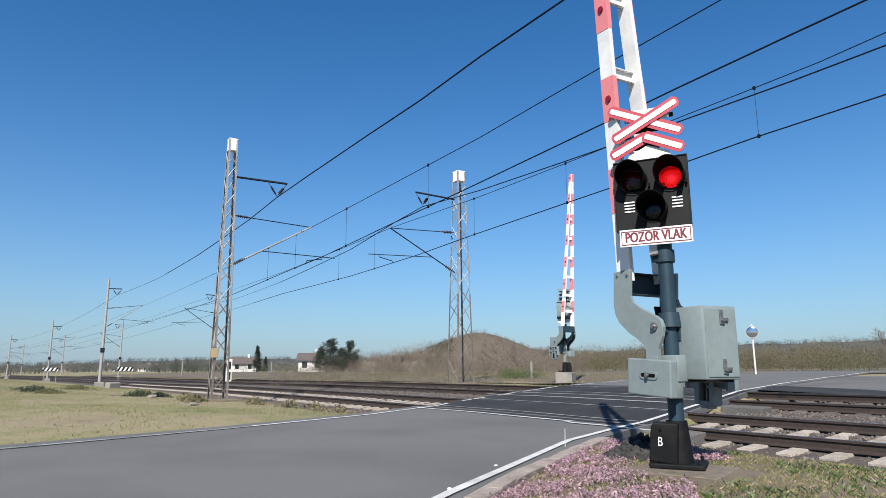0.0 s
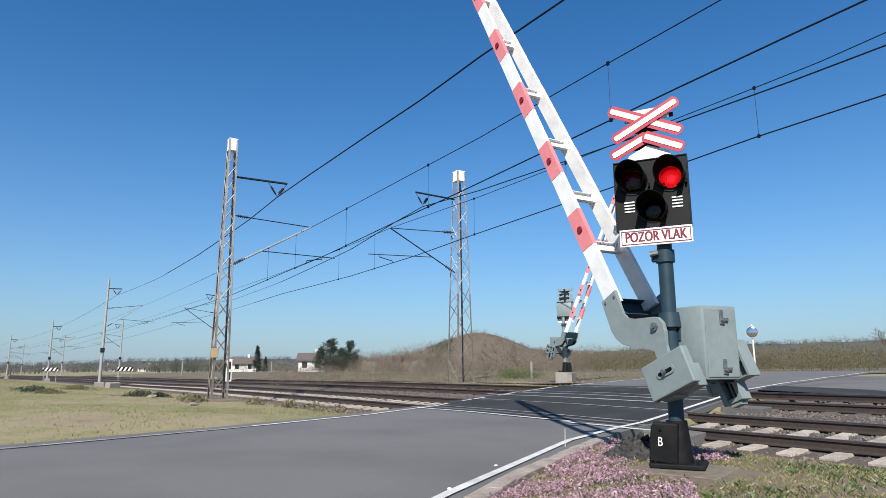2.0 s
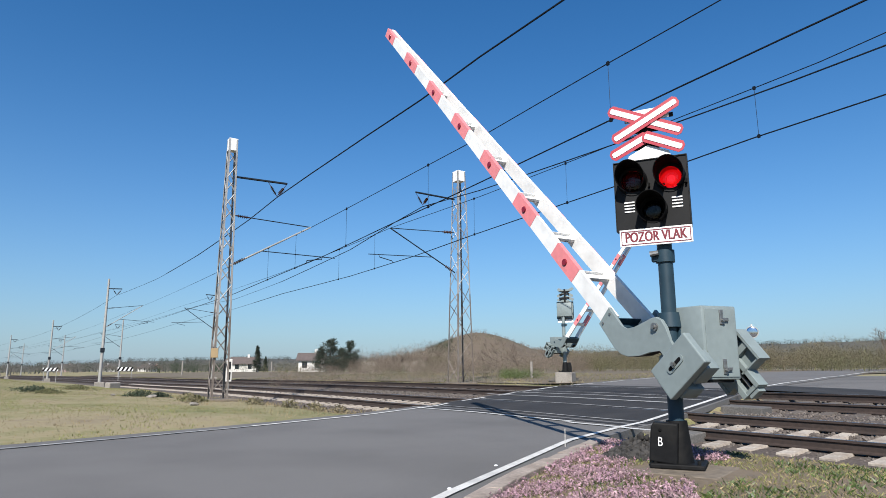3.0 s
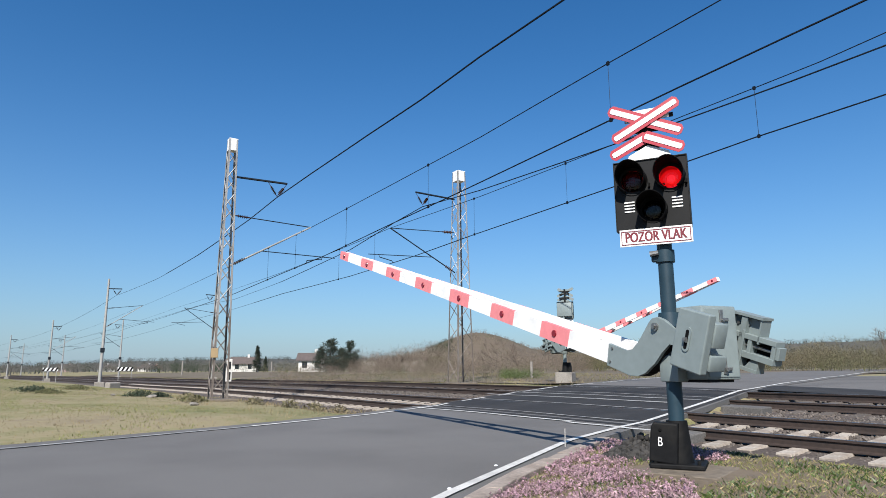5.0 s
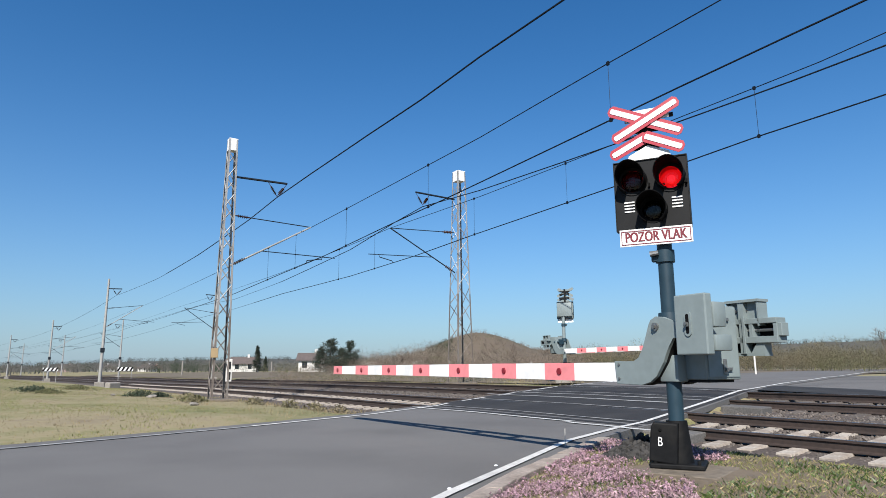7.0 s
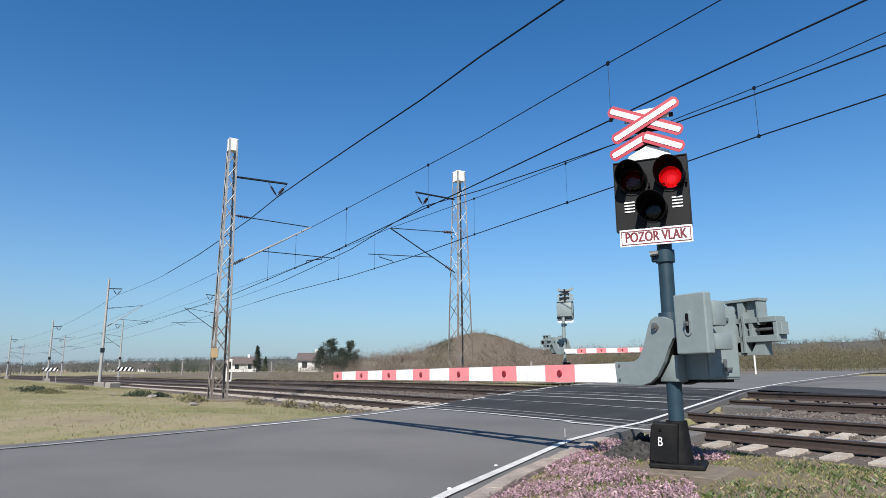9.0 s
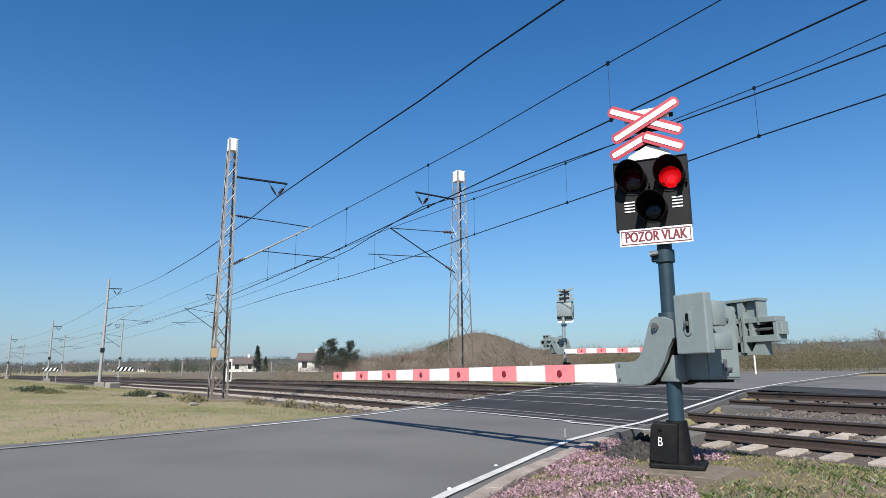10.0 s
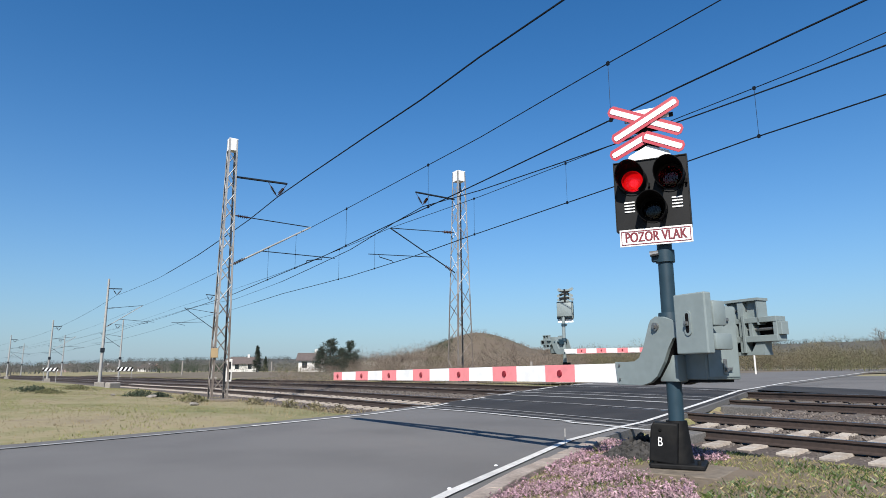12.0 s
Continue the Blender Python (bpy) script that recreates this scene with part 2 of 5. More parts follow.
def strip(x0, z0, x1, z1, half, y0, y1, cut=0.0):
    """A bar along a line in x and z, with cropped corners."""
    d = Vector((x1 - x0, z1 - z0)).normalized()
    n = Vector((-d.y, d.x)) * half
    a, b = Vector((x0, z0)), Vector((x1, z1))
    c = cut or half * 0.5
    pts = [a + n * 0.45 - d * c, a - n * 0.45 - d * c, a - n, b - n, b - n * 0.45 + d * c, b + n * 0.45 + d * c, b + n, a + n]
    return prism(bmesh.new(), [tuple(p) for p in pts], y0, y1)


# ---- the lie of the land ----
TRACK_1, TRACK_2, BEND = 10.40, 14.55, 0.0004


def sink(x):
    a = max(0.0, -x - 12.0)
    return min(0.0001 * (a * a if a < 45 else 2025 + 27 * (a - 45)), 0.55)


def lerp(x, xs, ys):
    return float(np.interp(x, xs, ys))


def road_z(y):
    return lerp(y, [-50, 9.3, 15.5, 27, 45, 90], [0, 0, 0.41, 0.60, 0.66, 0.66])


ROAD_Y = [-40, -0.2, 3.0, 6.45, 8.8, 10.2, 12.8, 16.5, 20.6, 24, 30, 79, 160]
ROAD_LEFT = [-3, -10.15, -11.4, -13.05, -14.6, -15.3, -15.9, -16.6, -18.2, -19.5, -21.5, -40, -70]
ROAD_RIGHT = [14, -2.3, -4.52, -6.75, -7.85, -8.25, -9.05, -10.2, -11.6, -12.5, -14.4, -33, -62]


def road_edges(y):
    return lerp(y, ROAD_Y, ROAD_LEFT), lerp(y, ROAD_Y, ROAD_RIGHT)


def rail_plane(s):
    return lerp(s, [9.0, 9.65, 11.155, 13.8, 15.3, 16.5], [-0.056, 0.0, 0.13, 0.27, 0.405, 0.47])


def land(x, y):
    """Height of the ground."""
    s = y + BEND * x * x
    z = lerp(s, [4, 6.8, 8.2, 9.0, 16.2, 17.6, 19, 27, 45, 120], [0.0, -0.10, -0.30, -0.42, 0.0, 0.12, 0.40, 0.58, 0.64, 0.64])
    z -= sink(x) * lerp(s, [-6, 4, 19, 40], [0.0, 1, 1, 0.2])
    z += 0.95 * math.exp(-(((x + 44) / 15) ** 2) - (((y + 5.2) / 6.0) ** 2))
    z += 0.05 * noise.noise(Vector((x * 0.35, y * 0.35, 0))) + 0.02 * noise.noise(Vector((x * 1.3, y * 1.3, 3)))
    if -4.5 < y < 9 and x > -9:
        rise = lerp(y, [-4.5, 1, 6.2, 7.6, 9], [0, 0.08, 0.08, 0.0, 0])
        z = max(z, -0.02 + rise) if y < 7 else z
    left, right = road_edges(y)
    gap = max(left - x, x - right)
    reach = 0.75 if 8.4 < s < 17.0 else 1.3 if x > right else 2.0
    k = lerp(gap, [0.25 if x > right else 0.75, reach + (0.0 if x > right else 0.3)], [0, 1])
    return (road_z(y) - 0.06) * (1 - k) + z * k


def grid_land():
    xs = np.unique(np.concatenate([np.arange(-70, 12, 0.6), np.geomspace(12, 2600, 26), -np.geomspace(70, 2600, 34)]))
    ys = np.unique(np.concatenate([np.arange(-14, 40, 0.5), np.geomspace(40, 2600, 34), -np.geomspace(14, 2600, 26)]))
    verts = [(x, y, land(x, y) if abs(x) < 400 and abs(y) < 400 else 0.4) for y in ys for x in xs]
    w = len(xs)
    faces = [(j * w + i, j * w + i + 1, j * w + w + i + 1, j * w + w + i) for j in range(len(ys) - 1) for i in range(w - 1)]
    g = raw("ground", verts, faces, GROUND, "dry spring meadow with green and straw patches", "ground", "structure")
    g.data.polygons.foreach_set("use_smooth", [True] * len(g.data.polygons))


grid_land()


def ribbon(name, left, right, ys, z_of, mat, label, category, across=6, lift=0.0, thick=0.0):
    """A sheet between two edges that follows the road's rise."""
    verts, faces = [], []
    for y in ys:
        a, b = left(y), right(y)
        for i in range(across + 1):
            x = a + (b - a) * i / across
            verts.append((x, y, z_of(y) + lift + 0.012 * math.sin(math.pi * i / across)))
    w = across + 1
    for j in range(len(ys) - 1):
        for i in range(across):
            faces.append((j * w + i, j * w + i + 1, j * w + w + i + 1, j * w + w + i))
    ob = raw(name, verts, faces, mat, label, category, "structure")
    if thick:
        md = ob.modifiers.new("thickness", "SOLIDIFY")
        md.thickness, md.offset = thick, -1
    return ob


ys_road = [*np.arange(-40, -4, 4.0), *np.arange(-4, 30, 0.5), *np.arange(30, 161, 6.0)]
ribbon("road", lambda y: road_edges(y)[0] - (0.3 if 9 < y < 17 else 0.6), lambda y: road_edges(y)[1] + 0.28, ys_road, road_z, ASPHALT, "grey asphalt country road over the crossing", "road", thick=0.12)
# dark relaid strips between and beside the rails
ribbon("crossing_panel", lambda y: road_edges(y)[0] - 0.2, lambda y: road_edges(y)[1] + 0.2, np.arange(8.95, 16.3, 0.35), road_z, DARK_ASPHALT, "dark relaid asphalt between the rails of the crossing", "crossing", lift=0.006)


def marking(name, x_of, ys, half, mat, label, lift=0.014):
    verts, faces = [], []
    for y in ys:
        for e in (-half, half):
            verts.append((x_of(y) + e, y, road_z(y) + lift))
    for j in range(len(ys) - 1):
        faces.append((2 * j, 2 * j + 1, 2 * j + 3, 2 * j + 2))
    return raw(name, verts, faces, mat, label, "road marking", "structure")


marking("edge_line", lambda y: road_edges(y)[1], [*np.arange(-6, 32, 0.5), *np.arange(32, 150, 6)], 0.058, LINE_PAINT, "white painted edge line along the verge")
marking("edge_line", lambda y: road_edges(y)[0], np.arange(-6, 3.6, 0.5), 0.06, WORN_LINE_OR_RAIL_GLINT, "worn pale edge line along the meadow")
marking("edge_line", lambda y: road_edges(y)[0], np.arange(3.5, 10.1, 0.5), 0.06, LINE_PAINT, "white painted edge line along the meadow")
for a, b in ((10.6, 11.6), (12.2, 13.0), (13.4, 15.2), (15.9, 17.6), (18.4, 20.5), (21.5, 26)):
    marking("edge_line", lambda y: road_edges(y)[0], np.linspace(a, b, 5), 0.06, LINE_PAINT, "broken white edge line on the crossing")


def cross_line(y, x0, x1, half, mat, label, lift):
    n = 10
    verts, faces = [], []
    for i in range(n + 1):
        x = x0 + (x1 - x0) * i / n
        l, r = road_edges(y)
        crown = 0.012 * math.sin(math.pi * min(max((x - l) / (r - l), 0), 1))
        for e in (-half, half):
            verts.append((x, y + e - 0.03 * math.sin(i), road_z(y + e) + lift + crown))
    for j in range(n):
        faces.append((2 * j, 2 * j + 2, 2 * j + 3, 2 * j + 1))
    raw("stop_line", verts, faces, mat, label, "road marking", "structure")


cross_line(8.72, -15.0, -9.0, 0.06, LINE_PAINT, "thin white stop line across the road", 0.016)
cross_line(8.55, -9.0, -7.0, 0.06, LINE_PAINT, "thin white stop line across the road", 0.016)
cross_line(12.40, -16.6, -9.6, 0.07, WORN_LINE_OR_RAIL_GLINT, "worn pale joint line across the crossing", 0.016)
# pale strips stand in for the sky reflected in the rail heads
for y in (9.56, 11.25, 13.72, 15.39):
    cross_line(y, road_edges(y)[0] + 0.2, road_edges(y)[1] - 0.1, 0.03, WORN_LINE_OR_RAIL_GLINT, "pale strip for sky reflected in the rail head", 0.016)
cross_line(13.15, -16.2, -9.4, 0.06, WORN_LINE_OR_RAIL_GLINT, "worn pale joint line across the crossing", 0.016)


# ---- the two tracks ----
RAILS = ((TRACK_1 - 0.7525, 0.0), (TRACK_1 + 0.7525, 0.13), (TRACK_2 - 0.7525, 0.27), (TRACK_2 + 0.7525, 0.405))
PROFILE = [(-0.036, 0.0), (0.036, 0.0), (0.036, -0.035), (0.010, -0.05), (0.010, -0.13), (0.07, -0.15), (0.07, -0.165), (-0.07, -0.165), (-0.07, -0.15), (-0.010, -0.13), (-0.010, -0.05), (-0.036, -0.035)]


def rail(s, z, x0, x1, step):
    xs = np.linspace(x0, x1, max(2, round((x1 - x0) / step) + 1))
    verts, faces, n = [], [], len(PROFILE)
    for x in xs:
        for py, pz in PROFILE:
            verts.append((x, s - BEND * x * x + py, z - sink(x) + pz))
    for j in range(len(xs) - 1):
        for i in range(n):
            k = (i + 1) % n
            faces.append((j * n + i, j * n + k, j * n + n + k, j * n + n + i))
    faces += [tuple(range(n)), tuple(range(len(verts) - n, len(verts)))]
    ob = raw("rail", verts, faces, RAIL_RUST, "rusty brown steel rail on concrete sleepers", "rail", "structure")
    ob.data.materials.append(RAIL_HEAD)
    for i, p in enumerate(ob.data.polygons):
        if i < (len(xs) - 1) * n and i % n == 0:
            p.material_index = 1
    tagged(ob, group="rails of the two tracks")


for s, z in RAILS:
    y = s
    left, right = road_edges(y)
    rail(s, z, right + 0.45, 14, 1.5)
    rail(s, z + 0.004, left - 0.2, right + 0.45, 1.0)
    rail(s, z, -215, left - 0.2, 5.0)


def bed(s0, s1, x0, x1, step, name):
    """Ballast with sloping shoulders."""
    verts, faces = [], []
    ss = [s0 - 1.1, s0 - 0.45, *np.linspace(s0, s1, 14), s1 + 0.5, s1 + 1.3]
    xs = np.arange(x0, x1 + 0.01, step)
    for x in xs:
        for s in ss:
            top = rail_plane(min(max(s, 9.0), 15.3)) - 0.192
            z = top if s0 - 0.1 <= s <= s1 + 0.1 else top - (0.10 if s0 - 0.6 < s < s1 + 0.6 else 0.42)
            z += 0.03 * noise.noise(Vector((x * 1.7, s * 1.7, 7)))
            verts.append((x, s - BEND * x * x, z - sink(x)))
    w = len(ss)
    for j in range(len(xs) - 1):
        for i in range(w - 1):
            faces.append((j * w + i, j * w + w + i, j * w + w + i + 1, j * w + i + 1))
    raw(name, verts, faces, BALLAST, "brown-grey crushed stone track bed", "ballast", "structure")


bed(8.9, 16.2, -8.1, 14, 0.5, "ballast")
bed(8.9, 16.2, -215, -16.3, 2.5, "ballast")


def sleeper_mesh(mat):
    bm = bmesh.new()
    prism(bm, [(-0.15, 0), (0.15, 0), (0.11, 0.16), (-0.11, 0.16)], -1.27, 1.27, 0.012)
    me = bpy.data.meshes.new("sleeper")
    bmesh.ops.recalc_face_normals(bm, faces=bm.faces)
    bm.to_mesh(me)
    bm.free()
    me.materials.append(mat)
    return me


PALE_SLEEPER, DARK_SLEEPER_MESH = sleeper_mesh(SLEEPER), sleeper_mesh(DARK_SLEEPER)
CANT = math.degrees(math.atan2(0.13, 1.505))


def sleepers(track, base, xs, mesh, label):
    for x in xs:
        ob = new("sleeper", mesh)
        turn = -math.degrees(2 * BEND * x)
        ob.matrix_basis = pose(x, track - BEND * x * x, base - sink(x) - 0.165 - 0.152, CANT, 0, turn)
        tagged(ob, label, "sleeper", "sleepers of the two tracks", "structure")


sleepers(TRACK_1, 0.065, [*np.arange(-7.65, 6, 0.6), *np.arange(-70.0, -15.4, 0.6)], PALE_SLEEPER, "pale concrete sleeper half buried in ballast")
sleepers(TRACK_2, 0.3375, [*np.arange(-8.6, 3, 0.6), *np.arange(-60.0, -16.6, 0.6)], DARK_SLEEPER_MESH, "dirty brown sleeper sunk in grey ballast")


# ---- crossing signals and barriers ----
POST_BASE = (-4.032, 5.253, 0.08)
FAR_BASE = (-20.25, 19.30, 0.84)
# lowering of the booms: seconds and degrees above the closed position
LOWERING = ((0.0, 93.6), (0.45, 93.5), (0.7, 92.1), (1.0, 88.0), (1.25, 82.4), (1.5, 76.8), (2.0, 67.35), (2.5, 58.7), (3.0, 50.45), (3.2, 47.2), (4.0, 33.3), (4.8, 20.5), (5.0, 17.5), (5.5, 10.0), (6.0, 3.4), (6.25, 0.75), (6.5, 0.15), (7.0, 0.45), (7.6, -0.3), (12.0, -0.45))
PIVOT, AXLE_TURN = (-0.03, 1.31), -2.5
ARM_SHIFT = Matrix.Translation((0.034, 0, 0.092))  # brings the pivot bolt onto the axle
FLASH_FIRST, FLASH_STEP = 0.05, 0.5225
moving_arms, moving_shutters = [], []

BRACKET = [(-0.615, -0.425), (-0.34, -0.43), (-0.27, -0.395), (-0.215, -0.30), (-0.125, -0.075), (-0.095, -0.03), (-0.03, 0.0), (0.06, -0.01), (0.18, -0.06), (0.30, -0.07), (0.30, -0.22), (0.17, -0.21), (0.10, -0.32), (0.04, -0.44), (-0.06, -0.575), (-0.14, -0.63), (-0.25, -0.66), (-0.592, -0.655)]


def boom_y(x, rear):
    k = (-x - 0.55) / 6.6
    return (0.42 - 1.08 * k) if rear else (-0.107 - 0.66 * k)


def boom_z(x):
    """Middle line of the boom, sagging a little towards its tip."""
    return -0.537 - 0.025 * ((-x - 0.5) / 7.2) ** 2


def boom_bm(rear):
    bm = bmesh.new()
    x0, x1, n = -0.50, -7.55, 14
    rows = []
    for i in range(n + 1):
        x = x0 + (x1 - x0) * i / n
        y, hz, t = boom_y(x, rear), 0.098 - 0.026 * i / n, 0.025
        zc = boom_z(x)
        rows.append([bm.verts.new((x, y + sy * t, zc + sz * hz)) for sy, sz in ((-1, -1), (-1, 1), (1, 1), (1, -1))])
    for a, b in zip(rows, rows[1:]):
        for i in range(4):
            j = (i + 1) % 4
            bm.faces.new((a[i], a[j], b[j], b[i]))
    bm.faces.new(rows[0]), bm.faces.new(rows[-1][::-1])
    return bm


def arm_pose(angle):
    return pose(PIVOT[0], 0, PIVOT[1], 0, 0, AXLE_TURN) @ pose(0, 0, 0, 0, angle, 0)


def barrier(name, m, label):
    t = thing(name, label, "barrier", m)
    # drive cabinet beside the post
    foot_line = [(0.03, 0.03), (0.345, 0.03), (0.425, 0.43), (0.03, 0.43)]
    bm = prism(bmesh.new(), foot_line, 0.80, 1.487)
    bmesh.ops.transform(bm, matrix=Matrix(((1, 0, 0, 0), (0, 0, 1, 0), (0, 1, 0, 0), (0, 0, 0, 1))), verts=bm.verts)
    bmesh.ops.bevel(bm, geom=list(bm.edges), offset=0.014, segments=2, affect="EDGES", profile=0.5)
    cab = part("cabinet", bm, GREY_PAINT, t, "grey-green painted steel drive cabinet", True)
    part("cabinet_floor", box(bmesh.new(), 0.05, 0.36, 0.05, 0.41, 0.775, 0.80), BLACK_PAINT, cab, "dark underside plate")
    tilt = pose(0.345, 0.03, 0, 0, 0, math.degrees(math.atan2(0.40, 0.08)))
    bm = box(bmesh.new(), 0.03, 0.385, -0.009, -0.001, 0.825, 1.46, 0.003, tilt)
    part("cabinet_door", bm, GREY_PAINT, cab)
    for z in (1.36, 0.90):
        bm = box(bmesh.new(), 0.195, 0.235, -0.022, -0.009, z - 0.05, z + 0.09, 0.004, tilt)
        box(bm, 0.20, 0.285, -0.034, -0.02, z - 0.015, z + 0.012, 0.003, tilt)
        rod(bm, tilt @ Vector((0.215, -0.02, z - 0.01)), tilt @ Vector((0.215, -0.05, z - 0.01)), 0.016)
        part("latch", bm, STEEL, cab, "steel door latch")
    bm = rod(bmesh.new(), (0, -0.12, PIVOT[1] - 0.05), (0, 0.56, PIVOT[1] - 0.05), 0.035, seg=14)
    part("axle", bm, DARK_OR_SHADED_PAINT, t, "dark painted pivot axle", True)
    bm = box(bmesh.new(), -0.06, 0.10, 0.02, 0.30, 1.16, 1.38, 0.01)
    part("mount", bm, DARK_OR_SHADED_PAINT, t, "dark painted bearing block")
    bm = box(bmesh.new(), -0.085, 0.13, -0.09, 0.13, 0.78, 1.03, 0.012)
    part("gear_housing", bm, GREY_PAINT, t, "grey-green gear housing round the post", True)
    bm = rod(bmesh.new(), (0, 0, 1.30), (0, 0, 1.44), 0.115, 0.10, seg=24)
    part("collar", bm, DARK_OR_SHADED_PAINT, t, "dark painted clamp round the post", True)
    # the arm swings on the axle
    arm = part("barrier_arm", boom_bm(False), WHITE, t, "white and red striped front boom")
    part("rear_boom", boom_bm(True), WHITE, arm, "plain white rear boom")
    for k in range(7):
        x = -1.450 - 0.985 * k
        w = 0.235 if k < 6 else 0.18
        hz = 0.0995 - 0.026 * (-x - 0.5) / 7.2
        bm = bmesh.new()
        a, b = boom_y(x - w, False), boom_y(x + w, False)
        vs = []
        for yy in (-0.029, 0.029):
            for xx, ya, sx in ((x - w, a, 1), (x + w, b, 1)):
                for sz in (-1, 1):
                    vs.append(bm.verts.new((xx, ya + yy, boom_z(x) + sz * hz)))
        for f in ((0, 1, 3, 2), (4, 6, 7, 5), (0, 2, 6, 4), (1, 5, 7, 3), (0, 4, 5, 1), (2, 3, 7, 6)):
            bm.faces.new([vs[i] for i in f])
        part("stripe", bm, STRIPE, arm, "faded pinkish red reflective stripe")
        y = boom_y(x, False) - 0.029
        bm = bmesh.new()
        vs = [bm.verts.new((xx, boom_y(xx, True) + yy, boom_z(x) + sz * hz)) for yy in (0.0255, 0.029) for xx in (x - w, x + w) for sz in (-1, 1)]
        for f in ((0, 1, 3, 2), (4, 6, 7, 5), (0, 2, 6, 4), (1, 5, 7, 3), (0, 4, 5, 1), (2, 3, 7, 6)):
            bm.faces.new([vs[i] for i in f])
        part("stripe", bm, STRIPE, arm, "faded pinkish red reflective stripe")
        yr = boom_y(x, True) + 0.029
        part("reflector", rod(bmesh.new(), (x, yr, boom_z(x)), (x, yr + 0.012, boom_z(x)), 0.042, 0.036, seg=16), RED_DOT, arm, "dark red round reflector")
        part("reflector", rod(bmesh.new(), (x, y, boom_z(x)), (x, y - 0.012, boom_z(x)), 0.042, 0.036, seg=16), RED_DOT, arm, "dark red round reflector")
    for i, x in enumerate((-1.25, -1.95, -2.75, -3.6, -4.5, -5.4)):
        a, b = boom_y(x, False), boom_y(x, True)
        bm = box(bmesh.new(), x - 0.06, x + 0.06, a + 0.02, b - 0.02, boom_z(x) - 0.03, boom_z(x) - 0.02)
        for e in (-0.06, 0.052):
            box(bm, x + e, x + e + 0.008, a + 0.02, b - 0.02, boom_z(x) - 0.035, boom_z(x) + 0.015)
        part("rung", bm, WHITE, arm, "white folded-steel rung")
    for nm, y0, y1 in (("bracket", -0.165, -0.125), ("bracket", 0.505, 0.545)):
        part(nm, prism(bmesh.new(), BRACKET, y0, y1, 0.006), GREY_PAINT, arm, "curved grey-green cast bracket")
    # inner flanges, coloured black to give the deep shade under the bracket curve
    low = [(0.30, -0.22), (0.17, -0.21), (0.10, -0.32), (0.04, -0.44), (-0.06, -0.575), (-0.14, -0.63), (-0.25, -0.66)]
    for y0, y1 in ((-0.125, 0.0), (0.42, 0.505)):
        part("bracket_flange", prism(bmesh.new(), low + [(x - 0.012, z + 0.012) for x, z in low[::-1]], y0, y1), BLACK_PAINT, arm, "inner flange of the bracket, black for the shaded recess")
    # the plate's shade is put into its dark blue colour
    bm = box(bmesh.new(), -0.60, -0.36, -0.125, 0.505, -0.655, -0.642)
    box(bm, -0.60, -0.588, -0.125, 0.505, -0.642, -0.56)
    box(bm, -0.37, -0.36, -0.125, 0.505, -0.642, -0.46)
    part("cross_plate", bm, DARK_OR_SHADED_PAINT, arm, "folded plate between the brackets, dark blue for its shade")
    for x, z in ((-0.55, -0.46), (-0.55, -0.60)):
        for y in (-0.17, 0.55):
            part("bolt", rod(bmesh.new(), (x, y - 0.006, z), (x, y + 0.006, z), 0.014, seg=6), STEEL, arm)
    bm = rod(bmesh.new(), (-0.03, -0.166, -0.10), (-0.03, -0.185, -0.10), 0.04, seg=18)
    rod(bm, (-0.03, -0.185, -0.10), (-0.03, -0.205, -0.10), 0.022, seg=6)
    part("pivot_nut", bm, STEEL, arm, "steel washer and nut on the pivot", True)
    # front weight: a box with a slot and a bolt in it
    bm = box(bmesh.new(), 0.285, 0.63, -0.255, -0.165, -0.375, 0.165, 0.012)
    weight = part("counterweight", bm, GREY_PAINT, arm, "grey-green counterweight box with a slotted face")
    bm = bmesh.new()
    pts = [(0.435 + 0.038 * math.cos(a), -0.10 + s * 0.075 + 0.038 * math.sin(a)) for s, a0 in ((1, 0), (-1, math.pi)) for a in np.linspace(a0, a0 + math.pi, 8)]
    part("slot_rim", prism(bm, pts, -0.265, -0.256), GREY_PAINT, weight, "raised slot rim")
    pts = [(0.435 + 0.017 * math.cos(a), -0.10 + s * 0.072 + 0.017 * math.sin(a)) for s, a0 in ((1, 0), (-1, math.pi)) for a in np.linspace(a0, a0 + math.pi, 8)]
    part("slot", prism(bmesh.new(), pts, -0.268, -0.264), MATT_BLACK, weight, "dark slot")
    bm = rod(bmesh.new(), (0.435, -0.262, -0.10), (0.435, -0.30, -0.10), 0.017, seg=6)
    box(bm, 0.41, 0.46, -0.29, -0.28, -0.125, -0.095, 0.0, None)
    part("clamp_bolt", bm, STEEL, weight, "steel clamping bolt")
    bm = box(bmesh.new(), 0.42, 0.64, -0.16, 0.00, -0.13, 0.09, 0.01)
    part("weight_block", bm, GREY_PAINT, arm, "grey-green inner weight block", True)
    bm = box(bmesh.new(), 0.42, 0.645, -0.16, 0.05, -0.34, -0.20, 0.01)
    part("weight_block", bm, GREY_PAINT, arm, "grey-green inner weight block", True)
    # rear weight: an open frame with stacked bars
    bm = box(bmesh.new(), 0.22, 0.235, 0.55, 0.69, -0.10, 0.14)
    box(bm, 0.55, 0.565, 0.55, 0.69, -0.10, 0.14)
    box(bm, 0.21, 0.575, 0.54, 0.70, 0.13, 0.155)
    part("weight_frame", bm, GREY_PAINT, arm, "open grey-green weight frame")
    for z0, z1 in ((-0.08, -0.03), (-0.26, -0.20)):
        part("frame_bar", box(bmesh.new(), 0.18, 0.74, 0.55, 0.69, z0, z1, 0.004), GREY_PAINT, arm)
